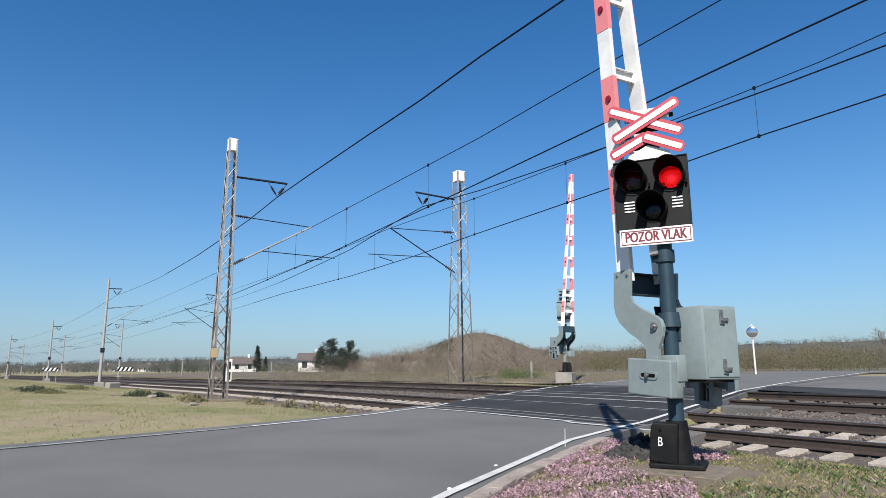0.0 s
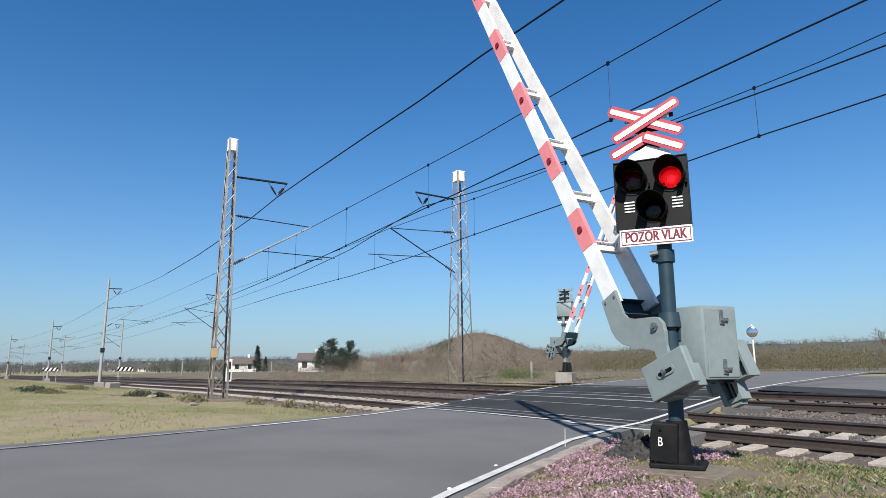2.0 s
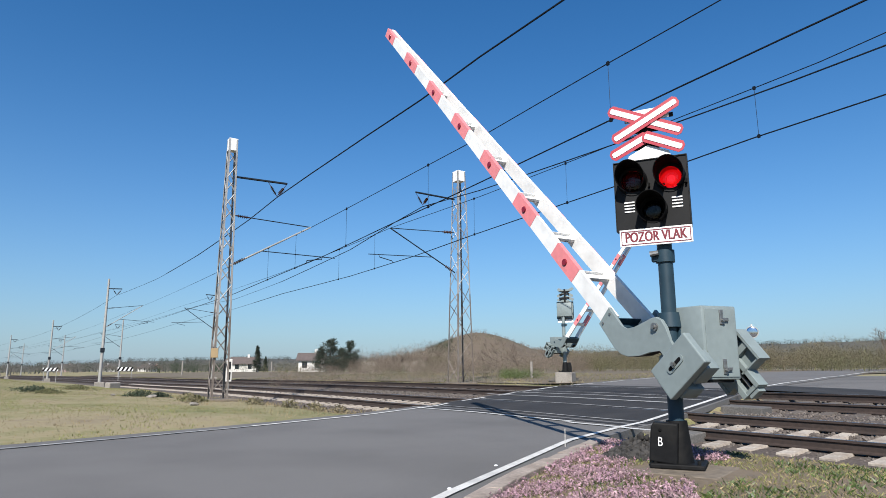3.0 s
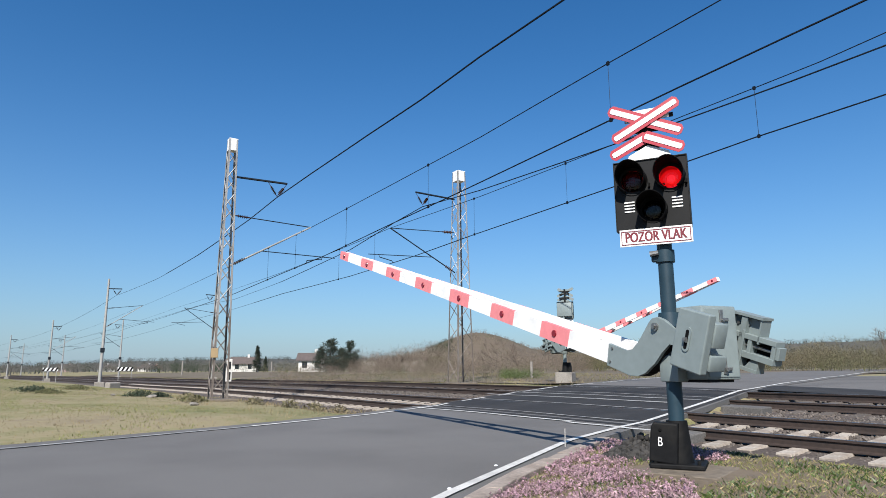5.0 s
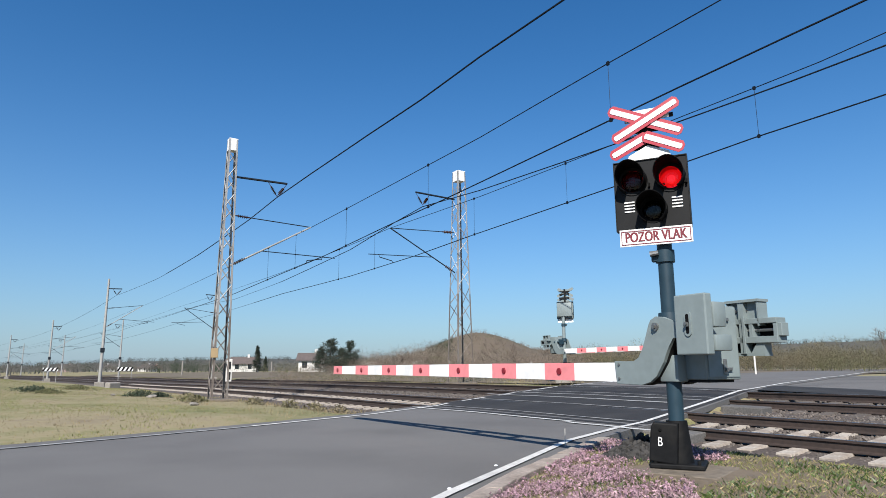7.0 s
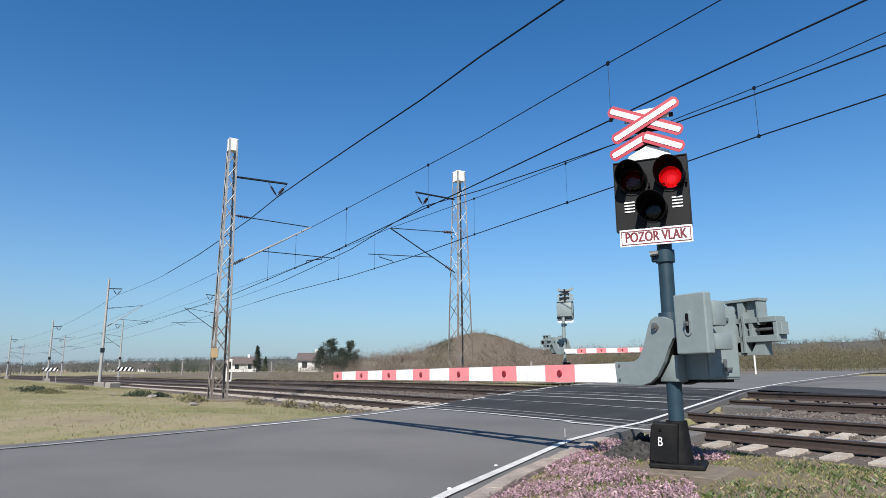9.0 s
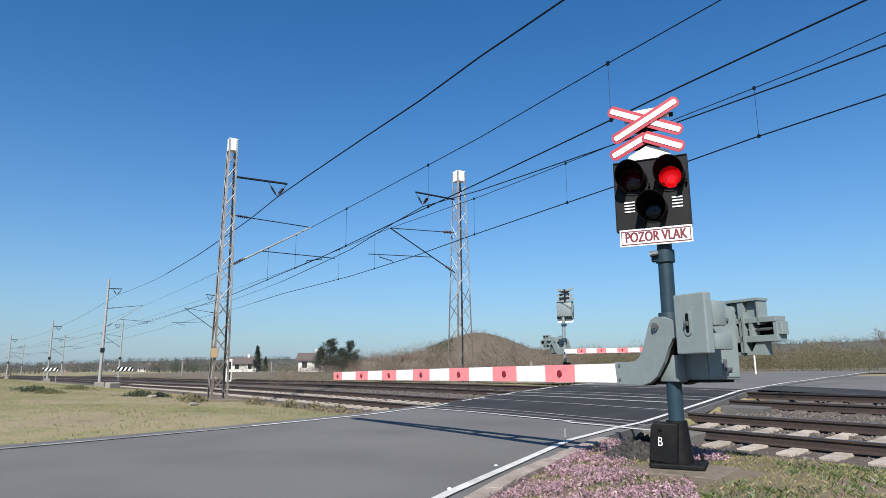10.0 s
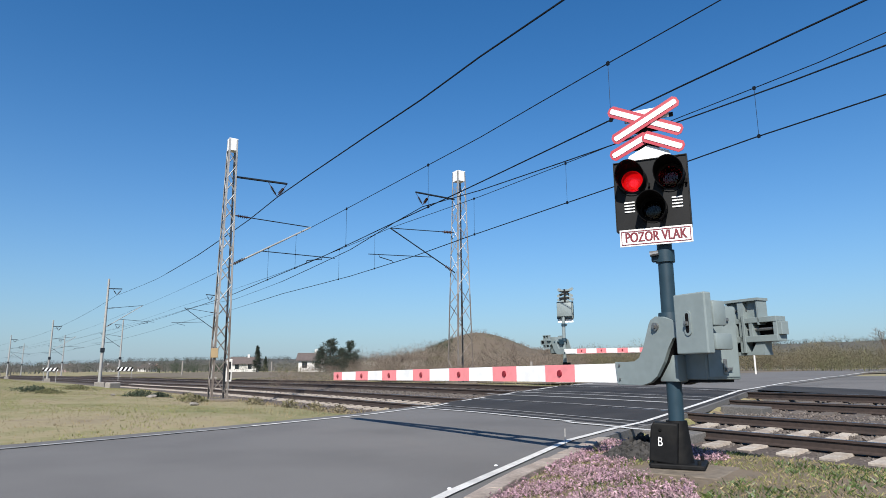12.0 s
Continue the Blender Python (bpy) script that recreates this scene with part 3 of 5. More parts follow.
    for x0, x1 in ((0.29, 0.32), (0.45, 0.49), (0.70, 0.74)):
        part("frame_post", box(bmesh.new(), x0, x1, 0.555, 0.685, -0.21, -0.07, 0.003), GREY_PAINT, arm)
    part("tie_rod", rod(bmesh.new(), (0.30, 0.60, -0.14), (0.72, 0.60, -0.14), 0.015), STEEL, arm, "steel tie rod")
    bm = box(bmesh.new(), 0.35, 0.41, 0.55, 0.69, -0.36, 0.13)
    box(bm, 0.21, 0.59, 0.56, 0.68, -0.38, -0.35)
    prism(bm, [(0.45, -0.35), (0.59, -0.35), (0.59, -0.26), (0.51, -0.26)], 0.57, 0.67)
    part("weight_hanger", bm, GREY_PAINT, arm, "grey-green lower weight hanger")
    # black plates added to give the shade inside the open frame
    part("back_plate", box(bmesh.new(), 0.24, 0.715, 0.66, 0.675, -0.205, -0.075), MATT_BLACK, arm, "black plate put in for the shade inside the weight frame")
    part("back_plate", box(bmesh.new(), 0.225, 0.56, 0.655, 0.67, -0.355, -0.255), MATT_BLACK, arm, "black plate put in for the shade inside the weight frame")
    part("top_plate", box(bmesh.new(), 0.236, 0.549, 0.60, 0.612, -0.03, 0.13), GREY_PAINT, arm)
    for x in (0.28, 0.39):
        part("strap", box(bmesh.new(), x, x + 0.028, 0.535, 0.548, -0.36, 0.0, 0.003), GREY_PAINT, arm, "flat steel strap")
        part("bolt", rod(bmesh.new(), (x + 0.014, 0.60, 0.05), (x + 0.014, 0.585, 0.05), 0.016, seg=6), STEEL, arm)
    part("end_cap", box(bmesh.new(), 0.74, 0.775, 0.57, 0.67, -0.20, -0.08, 0.004), GREY_PAINT, arm)
    for z in (0.02, -0.27):
        part("bolt", rod(bmesh.new(), (0.55, -0.16, z), (0.55, -0.185, z), 0.02, seg=6), STEEL, arm)
    for ob in (arm, *arm.children_recursive):
        ob.data.transform(ARM_SHIFT)
    arm.matrix_basis = arm_pose(LOWERING[0][1])
    moving_arms.append(arm)
    return t


RED_DOT = material("dark_red_reflector", (0.30, 0.012, 0.03), 0.3, vary=0.1, scale=30)
barrier("level_crossing_barrier", pose(*POST_BASE, 0, 0, -1.98), "tall grey-green barrier drive with a striped twin boom, closing")
barrier("level_crossing_barrier", pose(*FAR_BASE, 0, 0, 178.0), "grey-green barrier drive across the tracks with a striped twin boom, closing")


def holed_plate(bm, x0, x1, z0, z1, holes, y0, y1, seg=28):
    """A plate with round holes through it."""
    for y in (y0, y1):
        edges = []
        loops = [[(x0, z0), (x1, z0), (x1, z1), (x0, z1)]]
        loops += [[(cx + r * math.cos(2 * math.pi * i / seg), cz + r * math.sin(2 * math.pi * i / seg)) for i in range(seg)] for cx, cz, r in holes]
        for lp in loops:
            vs = [bm.verts.new((x, y, z)) for x, z in lp]
            edges += [bm.edges.new((vs[i], vs[(i + 1) % len(vs)])) for i in range(len(vs))]
        bmesh.ops.triangle_fill(bm, use_beauty=True, use_dissolve=False, edges=edges)
    a, b = [bm.verts.new((x, y0, z)) for x, z in ((x0, z0), (x1, z0), (x1, z1), (x0, z1))], [bm.verts.new((x, y1, z)) for x, z in ((x0, z0), (x1, z0), (x1, z1), (x0, z1))]
    for i in range(4):
        j = (i + 1) % 4
        bm.faces.new((a[i], a[j], b[j], b[i]))
    for cx, cz, r in holes:
        c = [(cx + r * math.cos(2 * math.pi * i / seg), cz + r * math.sin(2 * math.pi * i / seg)) for i in range(seg)]
        a, b = [bm.verts.new((x, y0, z)) for x, z in c], [bm.verts.new((x, y1, z)) for x, z in c]
        for i in range(seg):
            j = (i + 1) % seg
            bm.faces.new((a[i], a[j], b[j], b[i]))
    return bm


def hood(cx, cz, r, y0, y1):
    """A lamp hood: a tube cut away below, longer at the top."""
    bm = bmesh.new()
    n = 28
    rows = []
    for i in range(n + 1):
        a = radians(-62 + 304 * i / n)
        reach = y0 + (y1 - y0) * (0.35 + 0.65 * max(0.0, 0.5 + 0.5 * math.sin(a)))
        c, s = math.cos(a), math.sin(a)
        rows.append([bm.verts.new((cx + q * c, y, cz + q * s)) for q, y in ((r, y0), (r, reach), (r - 0.006, reach), (r - 0.006, y0))])
    for a, b in zip(rows, rows[1:]):
        for i in range(4):
            j = (i + 1) % 4
            bm.faces.new((a[i], a[j], b[j], b[i]))
    bm.faces.new(rows[0]), bm.faces.new(rows[-1][::-1])
    return bm


def lens(cx, cz, r, y):
    bm = bmesh.new()
    m = Matrix.Translation((cx, y, cz)) @ Matrix.Diagonal((r, 0.16 * r, r, 1))
    bmesh.ops.create_uvsphere(bm, u_segments=24, v_segments=12, radius=1.0, matrix=m)
    return bm


def letters(text, size, mat, parent, m, label):
    cu = bpy.data.curves.new("lettering", "FONT")
    cu.body, cu.size, cu.offset, cu.extrude, cu.fill_mode, cu.align_x, cu.align_y = text, size, 0.0, 0.002, "BOTH", "CENTER", "CENTER"
    tmp = bpy.data.objects.new("lettering", cu)
    scene.collection.objects.link(tmp)
    bpy.context.view_layer.update()
    me = bpy.data.meshes.new_from_object(tmp.evaluated_get(bpy.context.evaluated_depsgraph_get()))
    bpy.data.objects.remove(tmp)
    me.materials.clear()
    me.materials.append(mat)
    ob = new("lettering", me)
    ob.parent, ob.matrix_basis = parent, m
    return tagged(ob, label)


LAMPS = ((-0.252, 2.782), (0.115, 2.778))


def signal(m, label, flashing):
    t = thing("crossing_signal", label, "signal", m)
    # stand: black cast foot, post, cap
    bm = rod(bmesh.new(), (0, 0, 0.30), (0, 0, 2.75), 0.072, seg=28)
    part("post", bm, DARK_OR_SHADED_PAINT if flashing else GREY_PAINT, t, "dark blue-grey painted steel post" if flashing else "grey-green painted steel post", True)
    bm = rod(bmesh.new(), (0, 0, 0.03), (0, 0, 0.42), 0.135, 0.095, seg=28)
    part("foot", bm, BLACK_PAINT, t, "black painted cast foot", True)
    part("foot_plate", box(bmesh.new(), -0.24, 0.24, -0.22, 0.22, 0.0, 0.045, 0.012), BLACK_PAINT, t)
    for x in (-0.19, 0.19):
        for y in (-0.17, 0.17):
            part("anchor_bolt", rod(bmesh.new(), (x, y, 0.04), (x, y, 0.085), 0.018, seg=6), BLACK_PAINT, t)
    bm = prism(bmesh.new(), [(-0.245, 0.06), (0.005, 0.03), (0.03, 0.40), (-0.19, 0.41), (-0.215, 0.37)], -0.19, -0.02, 0.015)
    jb = part("cable_box", bm, BLACK_PAINT, t, "black cable junction box")
    letters("B", 0.115, WHITE, jb, pose(-0.135, -0.194, 0.235, 90, 4, 0) @ Matrix.Diagonal((0.72, 1, 1, 1)), "small white painted letter")
    part("box_screw", rod(bmesh.new(), (-0.13, -0.19, 0.345), (-0.13, -0.20, 0.345), 0.014, seg=8), MATT_BLACK, jb)
    bm = rod(bmesh.new(), (0, 0, 1.94), (0, 0, 2.06), 0.092, seg=24)
    box(bm, -0.125, -0.05, -0.06, 0.02, 1.95, 2.03, 0.008)
    part("clamp", bm, DARK_OR_SHADED_PAINT, t, "bolted clamp ring", True)
    part("eye_bolt", rod(bmesh.new(), (-0.13, -0.09, 2.02), (-0.05, -0.09, 2.03), 0.03, 0.024, seg=10), STEEL, t, "short steel stub")
    bm = rod(bmesh.new(), (0, 0.03, 2.07), (0, 0.05, 2.6), 0.035, seg=10)
    part("stem", bm, DARK_OR_SHADED_PAINT, t)
    # board with the lamps
    bm = holed_plate(bmesh.new(), -0.432, 0.277, 2.275, 2.995, [(x, z, 0.11) for x, z in LAMPS], -0.105, -0.098)
    board = part("board", bm, BOARD_BLACK if flashing else GREY_PAINT, t, "black signal board" if flashing else "grey back of the signal board")
    bm = bmesh.new()
    for a in ((-0.436, 0.281, 2.268, 2.278), (-0.436, 0.281, 2.992, 3.0), (-0.438, -0.43, 2.27, 3.0), (0.275, 0.283, 2.27, 3.0)):
        box(bm, a[0], a[1], -0.118, -0.04, a[2], a[3])
    part("board_rim", bm, BOARD_BLACK, board, "folded rim")
    bm = box(bmesh.new(), -0.40, 0.25, 0.0, 0.09, 2.36, 2.95, 0.02)
    part("lamp_housing", bm, BOARD_BLACK if flashing else GREY_PAINT, board, "lamp housing behind the board", True)
    for i, (x, z) in enumerate(LAMPS):
        part("hood", hood(x, z + 0.01, 0.142, -0.105, -0.40), MATT_BLACK, board, "matt black lamp hood", True)
        part("hood_ring", rod(bmesh.new(), (x, -0.104, z), (x, -0.115, z), 0.15, 0.146, seg=28, caps=False), MATT_BLACK, board)
        part("lens", lens(x, z, 0.108, -0.128), RED_LENS, board, "round red lamp lens", True)
        lamp = part("lamp", rod(bmesh.new(), (x, -0.03, z), (x, -0.022, z), 0.118, seg=24), GLOW_RIM if flashing else RED, board, "glowing red lamp")
        if flashing:
            part("lamp_disc", rod(bmesh.new(), (x, -0.036, z), (x, -0.0305, z), 0.085, 0.09, seg=24), GLOW_RED, t, "bright red glowing disc")
            part("bulb", rod(bmesh.new(), (x, -0.043, z), (x, -0.0365, z), 0.03, 0.036, seg=16), GLOW_BULB, t, "hot centre of the red lamp")
        if flashing:
            # an added dark vane hides and uncovers the lamp, standing in for its flashing
            bm = rod(bmesh.new(), (0, -0.003, 0.24), (0, 0.003, 0.24), 0.118, seg=24)
            box(bm, -0.012, 0.012, -0.002, 0.002, 0.0, 0.15)
            vane = part("lamp_vane", bm, MATT_BLACK, t, "added dark vane that makes the lamp flash")
            vane.matrix_basis = pose(x, -0.06 - 0.015 * i, z - 0.24)
            moving_shutters.append((vane, i))
    x, z = -0.068, 2.46
    part("hood", hood(x, z + 0.005, 0.142, -0.105, -0.38), MATT_BLACK, board, "matt black lamp hood", True)
    part("lens", lens(x, z, 0.10, -0.125), DARK_LENS, board, "unlit dark lens", True)
    part("lamp_back", rod(bmesh.new(), (x, -0.106, z), (x, -0.11, z), 0.13, seg=24), MATT_BLACK, board)
    for x0, drop in ((-0.345, -0.068), (0.115, -0.062)):
        for k in range(4):
            part("louvre", box(bmesh.new(), x0, x0 + 0.10, -0.113, -0.106, 2.53 + drop + 0.032 * k, 2.543 + drop + 0.032 * k), WHITE, board, "pale slot bar")
    for x, z in ((-0.09, 2.72), (0.262, 2.72), (0.06, 2.47)):
        part("hinge", box(bmesh.new(), x - 0.008, x + 0.008, -0.15, -0.105, z - 0.02, z + 0.02), MATT_BLACK, board)
    # plate with the words
    plate = part("warning_plate", box(bmesh.new(), -0.405, 0.285, -0.135, -0.125, 2.105, 2.278, 0.003), WHITE, t, "white warning plate with a red border")
    bm = bmesh.new()
    for a in ((-0.39, 0.27, 2.122, 2.13), (-0.39, 0.27, 2.253, 2.261), (-0.39, -0.382, 2.122, 2.261), (0.262, 0.27, 2.122, 2.261)):
        box(bm, a[0], a[1], -0.139, -0.134, a[2], a[3])
    part("border", bm, DEEP_RED, plate, "thin red border")
    for shift in (-0.004, 0.0, 0.004):
        letters("POZOR VLAK", 0.140, DEEP_RED, plate, pose(-0.06 + shift, -0.137 + shift * 0.15, 2.192, 90, 0, 0) @ Matrix.Diagonal((0.685, 1.0, 1, 1)), "dark red capital letters")
    # crosses above
    def bar(name, x0, z0, x1, z1, y, parent):
        red = part(name, strip(x0, z0, x1, z1, 0.061, y - 0.006, y), RED, parent, "red-edged white cross bar")
        part("bar_back", strip(x0, z0, x1, z1, 0.060, y + 0.0005, y + 0.003), GREY_PAINT, red, "grey back of the bar")
        part("white_core", strip(x0, z0, x1, z1, 0.027, y - 0.011, y - 0.0065, 0.008), WHITE, red, "white reflective core")
    rack = bmesh.new()
    box(rack, -0.30, 0.18, -0.08, -0.055, 3.43, 3.47)
    box(rack, -0.28, 0.16, -0.08, -0.055, 3.12, 3.20)
    box(rack, -0.12, -0.05, -0.07, -0.03, 2.95, 3.55)
    box(rack, -0.27, 0.15, -0.075, -0.06, 3.30, 3.36)
    rack = part("cross_carrier", rack, BOARD_BLACK, t, "dark carrier behind the crosses")
    part("carrier_plate", prism(bmesh.new(), [(-0.30, 2.995), (0.14, 2.995), (0.12, 3.06), (-0.08, 3.15), (-0.27, 3.06)], -0.10, -0.09), WHITE if flashing else GREY_PAINT, rack, "back plate behind the cross bars")
    part("carrier_plate", box(bmesh.new(), -0.29, 0.14, -0.098, -0.09, 3.42, 3.54), WHITE if flashing else GREY_PAINT, rack, "back plate behind the cross bars")
    bar("cross_bar", -0.425, 3.57, 0.235, 3.255, -0.112, rack)
    bar("cross_bar", -0.395, 3.25, 0.215, 3.56, -0.126, rack)
    bar("half_cross_bar", -0.425, 3.078, -0.093, 3.235, -0.112, rack)
    bar("half_cross_bar", -0.093, 3.235, 0.24, 3.075, -0.126, rack)
    return t


DEEP_RED = material("deep_red_letter", (0.22, 0.008, 0.025), 0.5, vary=0.1, scale=30)
signal(pose(*POST_BASE, 0, 0, 31.03), "black-boarded crossing signal with red flashing lamps and red-edged crosses", True)
signal(pose(*FAR_BASE, 0, 0, 211.0), "crossing signal seen from behind, grey housing on a post", False)

bm = box(bmesh.new(), -0.30, 0.48, -0.52, 0.32, -0.45, -0.002, 0.03)
part("plinth", bm, EARTHY, None, "weathered concrete plinth under the signal").matrix_basis = pose(*POST_BASE, 0, 0, 20)
tagged(bpy.data.objects["plinth"], category="plinth")
bm = box(bmesh.new(), -0.36, 0.36, -0.33, 0.33, -0.6, 0.0, 0.03)
part("plinth", bm, CONCRETE, None, "pale concrete plinth under the signal across the tracks").matrix_basis = pose(*FAR_BASE, 0, 0, 31)
for ob in bpy.data.objects:
    if ob.name.startswith("plinth"):
        tagged(ob, category="plinth")


# ---- overhead line ----
def along(x, s, z):
    return Vector((x, s - BEND * x * x, z))


def lattice_mast(x, s, z0, height, base, top, label, cap, rust):
    c = along(x, s, z0)
    t = thing("catenary_mast", label, "mast", pose(c.x, c.y, c.z, 0, 0, 0), "lattice masts")
    def half(z):
        return (base + (top - base) * z / height) / 2
    for sx in (-1, 1):
        for sy in (-1, 1):
            for za, zb, coat, words in ((-0.4, rust, RUSTY, "rusty lower leg"), (rust, height, ALU, "silver painted upper leg")):
                bm = bmesh.new()
                for dx, dy in ((0.032, 0.004), (0.004, 0.032)):
                    p = [bm.verts.new((sx * (half(z) - q * 2 * dx), sy * (half(z) - r * 2 * dy), z)) for z in (za, zb) for q, r in ((0, 0), (1, 0), (1, 1), (0, 1))]
                    for f in ((0, 1, 2, 3), (4, 7, 6, 5), (0, 4, 5, 1), (1, 5, 6, 2), (2, 6, 7, 3), (3, 7, 4, 0)):
                        bm.faces.new([p[i] for i in f])
                part("leg", bm, coat, t, words)
    n, z = 0, 0.1
    steps = []
    while z < height - cap - 0.3:
        nz = z + 1.55 * half(z) + 0.25
        steps.append((z, min(nz, height - cap)))
        z = nz
    for i, (a, b) in enumerate(steps):
        ha, hb = half(a) - 0.012, half(b) - 0.012
        f = 1 if i % 2 else -1
        for p, q in (((-f * ha, -ha, a), (f * hb, -hb, b)), ((f * ha, ha, a), (-f * hb, hb, b)), ((-ha, f * ha, a), (-hb, -f * hb, b)), ((ha, -f * ha, a), (hb, f * hb, b))):
            part("brace", rod(bmesh.new(), p, q, 0.020, seg=4), ALU if a > rust else RUSTY, t)
    part("footing", box(bmesh.new(), -0.6, 0.6, -0.6, 0.6, -0.8, 0.02, 0.04), EARTHY, t, "earth-stained concrete footing")
    hb = half(height)
    bm = box(bmesh.new(), -hb, hb, -hb, hb, height - cap, height + 0.03)
    part("cap", bm, WHITE, t, "white painted top panel")
    return t


def insulator_bm(bm, a, b):
    a, b = Vector(a), Vector(b)
    rod(bm, a, b, 0.03, seg=8)
    for k in range(5):
        p = a.lerp(b, 0.15 + 0.16 * k)
        q = a.lerp(b, 0.19 + 0.16 * k)
        rod(bm, p, q, 0.075, 0.04, seg=10)
    return bm


def cantilever(x, s_mast, s_wire, z_feed, z_mid, z_low, z_mess, z_contact, s_feed, gap=0.22):
    """Brackets from a mast to the wires over a track."""
    t = thing("cantilever", "dark steel bracket arms with brown insulators", "bracket", Matrix.Identity(4), "brackets of the overhead line")
    d = 1 if s_wire > s_mast else -1
    a = s_mast + gap * d
    bm = rod(bmesh.new(), along(x, a, z_feed), along(x, s_feed + 0.4 * d, z_feed + 0.04), 0.045, seg=6)
    part("feeder_arm", bm, ARM_TUBE, t)
    for e in (-0.38, 0.38):
        p, q = along(x, s_feed + e, z_feed), along(x, s_feed, z_feed - 0.55)
        bm = rod(bmesh.new(), p, q, 0.012, seg=5)
        insulator_bm(bm, p.lerp(q, 0.3), p.lerp(q, 0.85))
        part("insulator", bm, INSULATOR, t, "ribbed brown insulator")
    p, q = along(x, a, z_mid), along(x, s_wire, z_mess)
    part("top_tie", rod(bmesh.new(), p, q, 0.020, seg=6), ARM_TUBE, t)
    part("insulator", insulator_bm(bmesh.new(), p.lerp(q, 0.04), p.lerp(q, 0.20)), INSULATOR, t, "ribbed brown insulator")
    p, q = along(x, a, z_low), along(x, s_wire, z_mess)
    part("strut", rod(bmesh.new(), p, q, 0.030, seg=6), POLE if d > 0 else ARM_TUBE, t, "pale galvanised strut" if d > 0 else "")
    part("insulator", insulator_bm(bmesh.new(), p.lerp(q, 0.03), p.lerp(q, 0.17)), INSULATOR, t, "ribbed brown insulator")
    u = p.lerp(q, 0.36)
    v = along(x, s_wire + 1.1 * d, z_contact + 0.29)
    part("registration_arm", rod(bmesh.new(), u, v, 0.018, seg=6), ARM_TUBE, t)
    bm = rod(bmesh.new(), along(x, s_wire + 0.54 * d, z_contact + 0.27), along(x, s_wire + 0.50 * d, z_contact + 0.16), 0.016, seg=5)
    rod(bm, along(x, s_wire + 0.50 * d, z_contact + 0.20), along(x, s_wire - 0.12 * d, z_contact + 0.08), 0.020, seg=5)
    rod(bm, along(x, s_wire - 0.12 * d, z_contact + 0.08), along(x, s_wire - 0.14 * d, z_contact), 0.014, seg=5)
    part("steady_arm", bm, ARM_TUBE, t)
    return t


def pole(x, s, z0, z1, wire_s, label):
    c = along(x, s, z0)
    t = thing("catenary_pole", label, "mast", pose(c.x, c.y, c.z), "slender poles of the overhead line")
    part("shaft", rod(bmesh.new(), (0, 0, 0), (0, 0, z1 - z0), 0.145, 0.085, seg=12), POLE, t, "pale grey tapered shaft", True)
    part("foot", box(bmesh.new(), -0.38, 0.38, -0.38, 0.38, -0.8, 0.3, 0.05), CONCRETE, t, "concrete footing")
    part("clamp_plate", box(bmesh.new(), -0.17, 0.17, -0.17, 0.17, 2.9, 3.3, 0.02), ARM_TUBE, t)
    d = 1 if wire_s > s else -1
    cantilever(x, s, wire_s, z1 - 0.9, z1 - 2.7, z1 - 4.4, z1 - 2.3, z1 - 4.1, s + 0.75 * d, 0.08)


for x, s, z0, z1 in ((-65, 7.4, -0.3, 9.25), (-107, 7.4, -0.35, 8.15), (-160, 7.3, -0.4, 8.3), (-210, 7.3, -0.6, 8.2), (-262, 7.3, -0.6, 8.2)):
    pole(x, s, z0, z1, TRACK_1, "pale slender overhead line pole beside the tracks")
for x, s, z0, z1 in ((-67, 17.7, 0.0, 9.4), (-113, 17.6, -0.2, 9.0), (-164, 17.6, -0.3, 8.7), (-214, 17.6, -0.4, 8.5)):
    pole(x, s, z0, z1, TRACK_2, "pale slender overhead line pole across the tracks")


def wire(name, pts, s, r, label):
    """A wire hung through points (x, height) above a line beside the tracks."""
    path = []
    for (xa, za), (xb, zb) in zip(pts, pts[1:]):
        n = 10
        for i in range(n):
            k = i / n
            x = xa + (xb - xa) * k
            path.append(along(x, s, za + (zb - za) * k - 4 * k * (1 - k) * 0.00004 * (xb - xa) ** 2))
    path.append(along(pts[-1][0], s, pts[-1][1]))
    bm, rings = bmesh.new(), []
    for p in path:
        # far spans are made thinner to imitate their fading in haze
        q = r if p.x > -45 else r * 0.6
        rings.append([bm.verts.new((p.x, p.y + q * math.cos(c), p.z + q * math.sin(c))) for c in np.arange(5) * 2 * math.pi / 5])
    for u, v in zip(rings, rings[1:]):
        for i in range(5):
            bm.faces.new((u[i], u[(i + 1) % 5], v[(i + 1) % 5], v[i]))
    ob = part(name, bm, WIRE, None, label)
    return tagged(ob, category="wire", group="overhead wires")


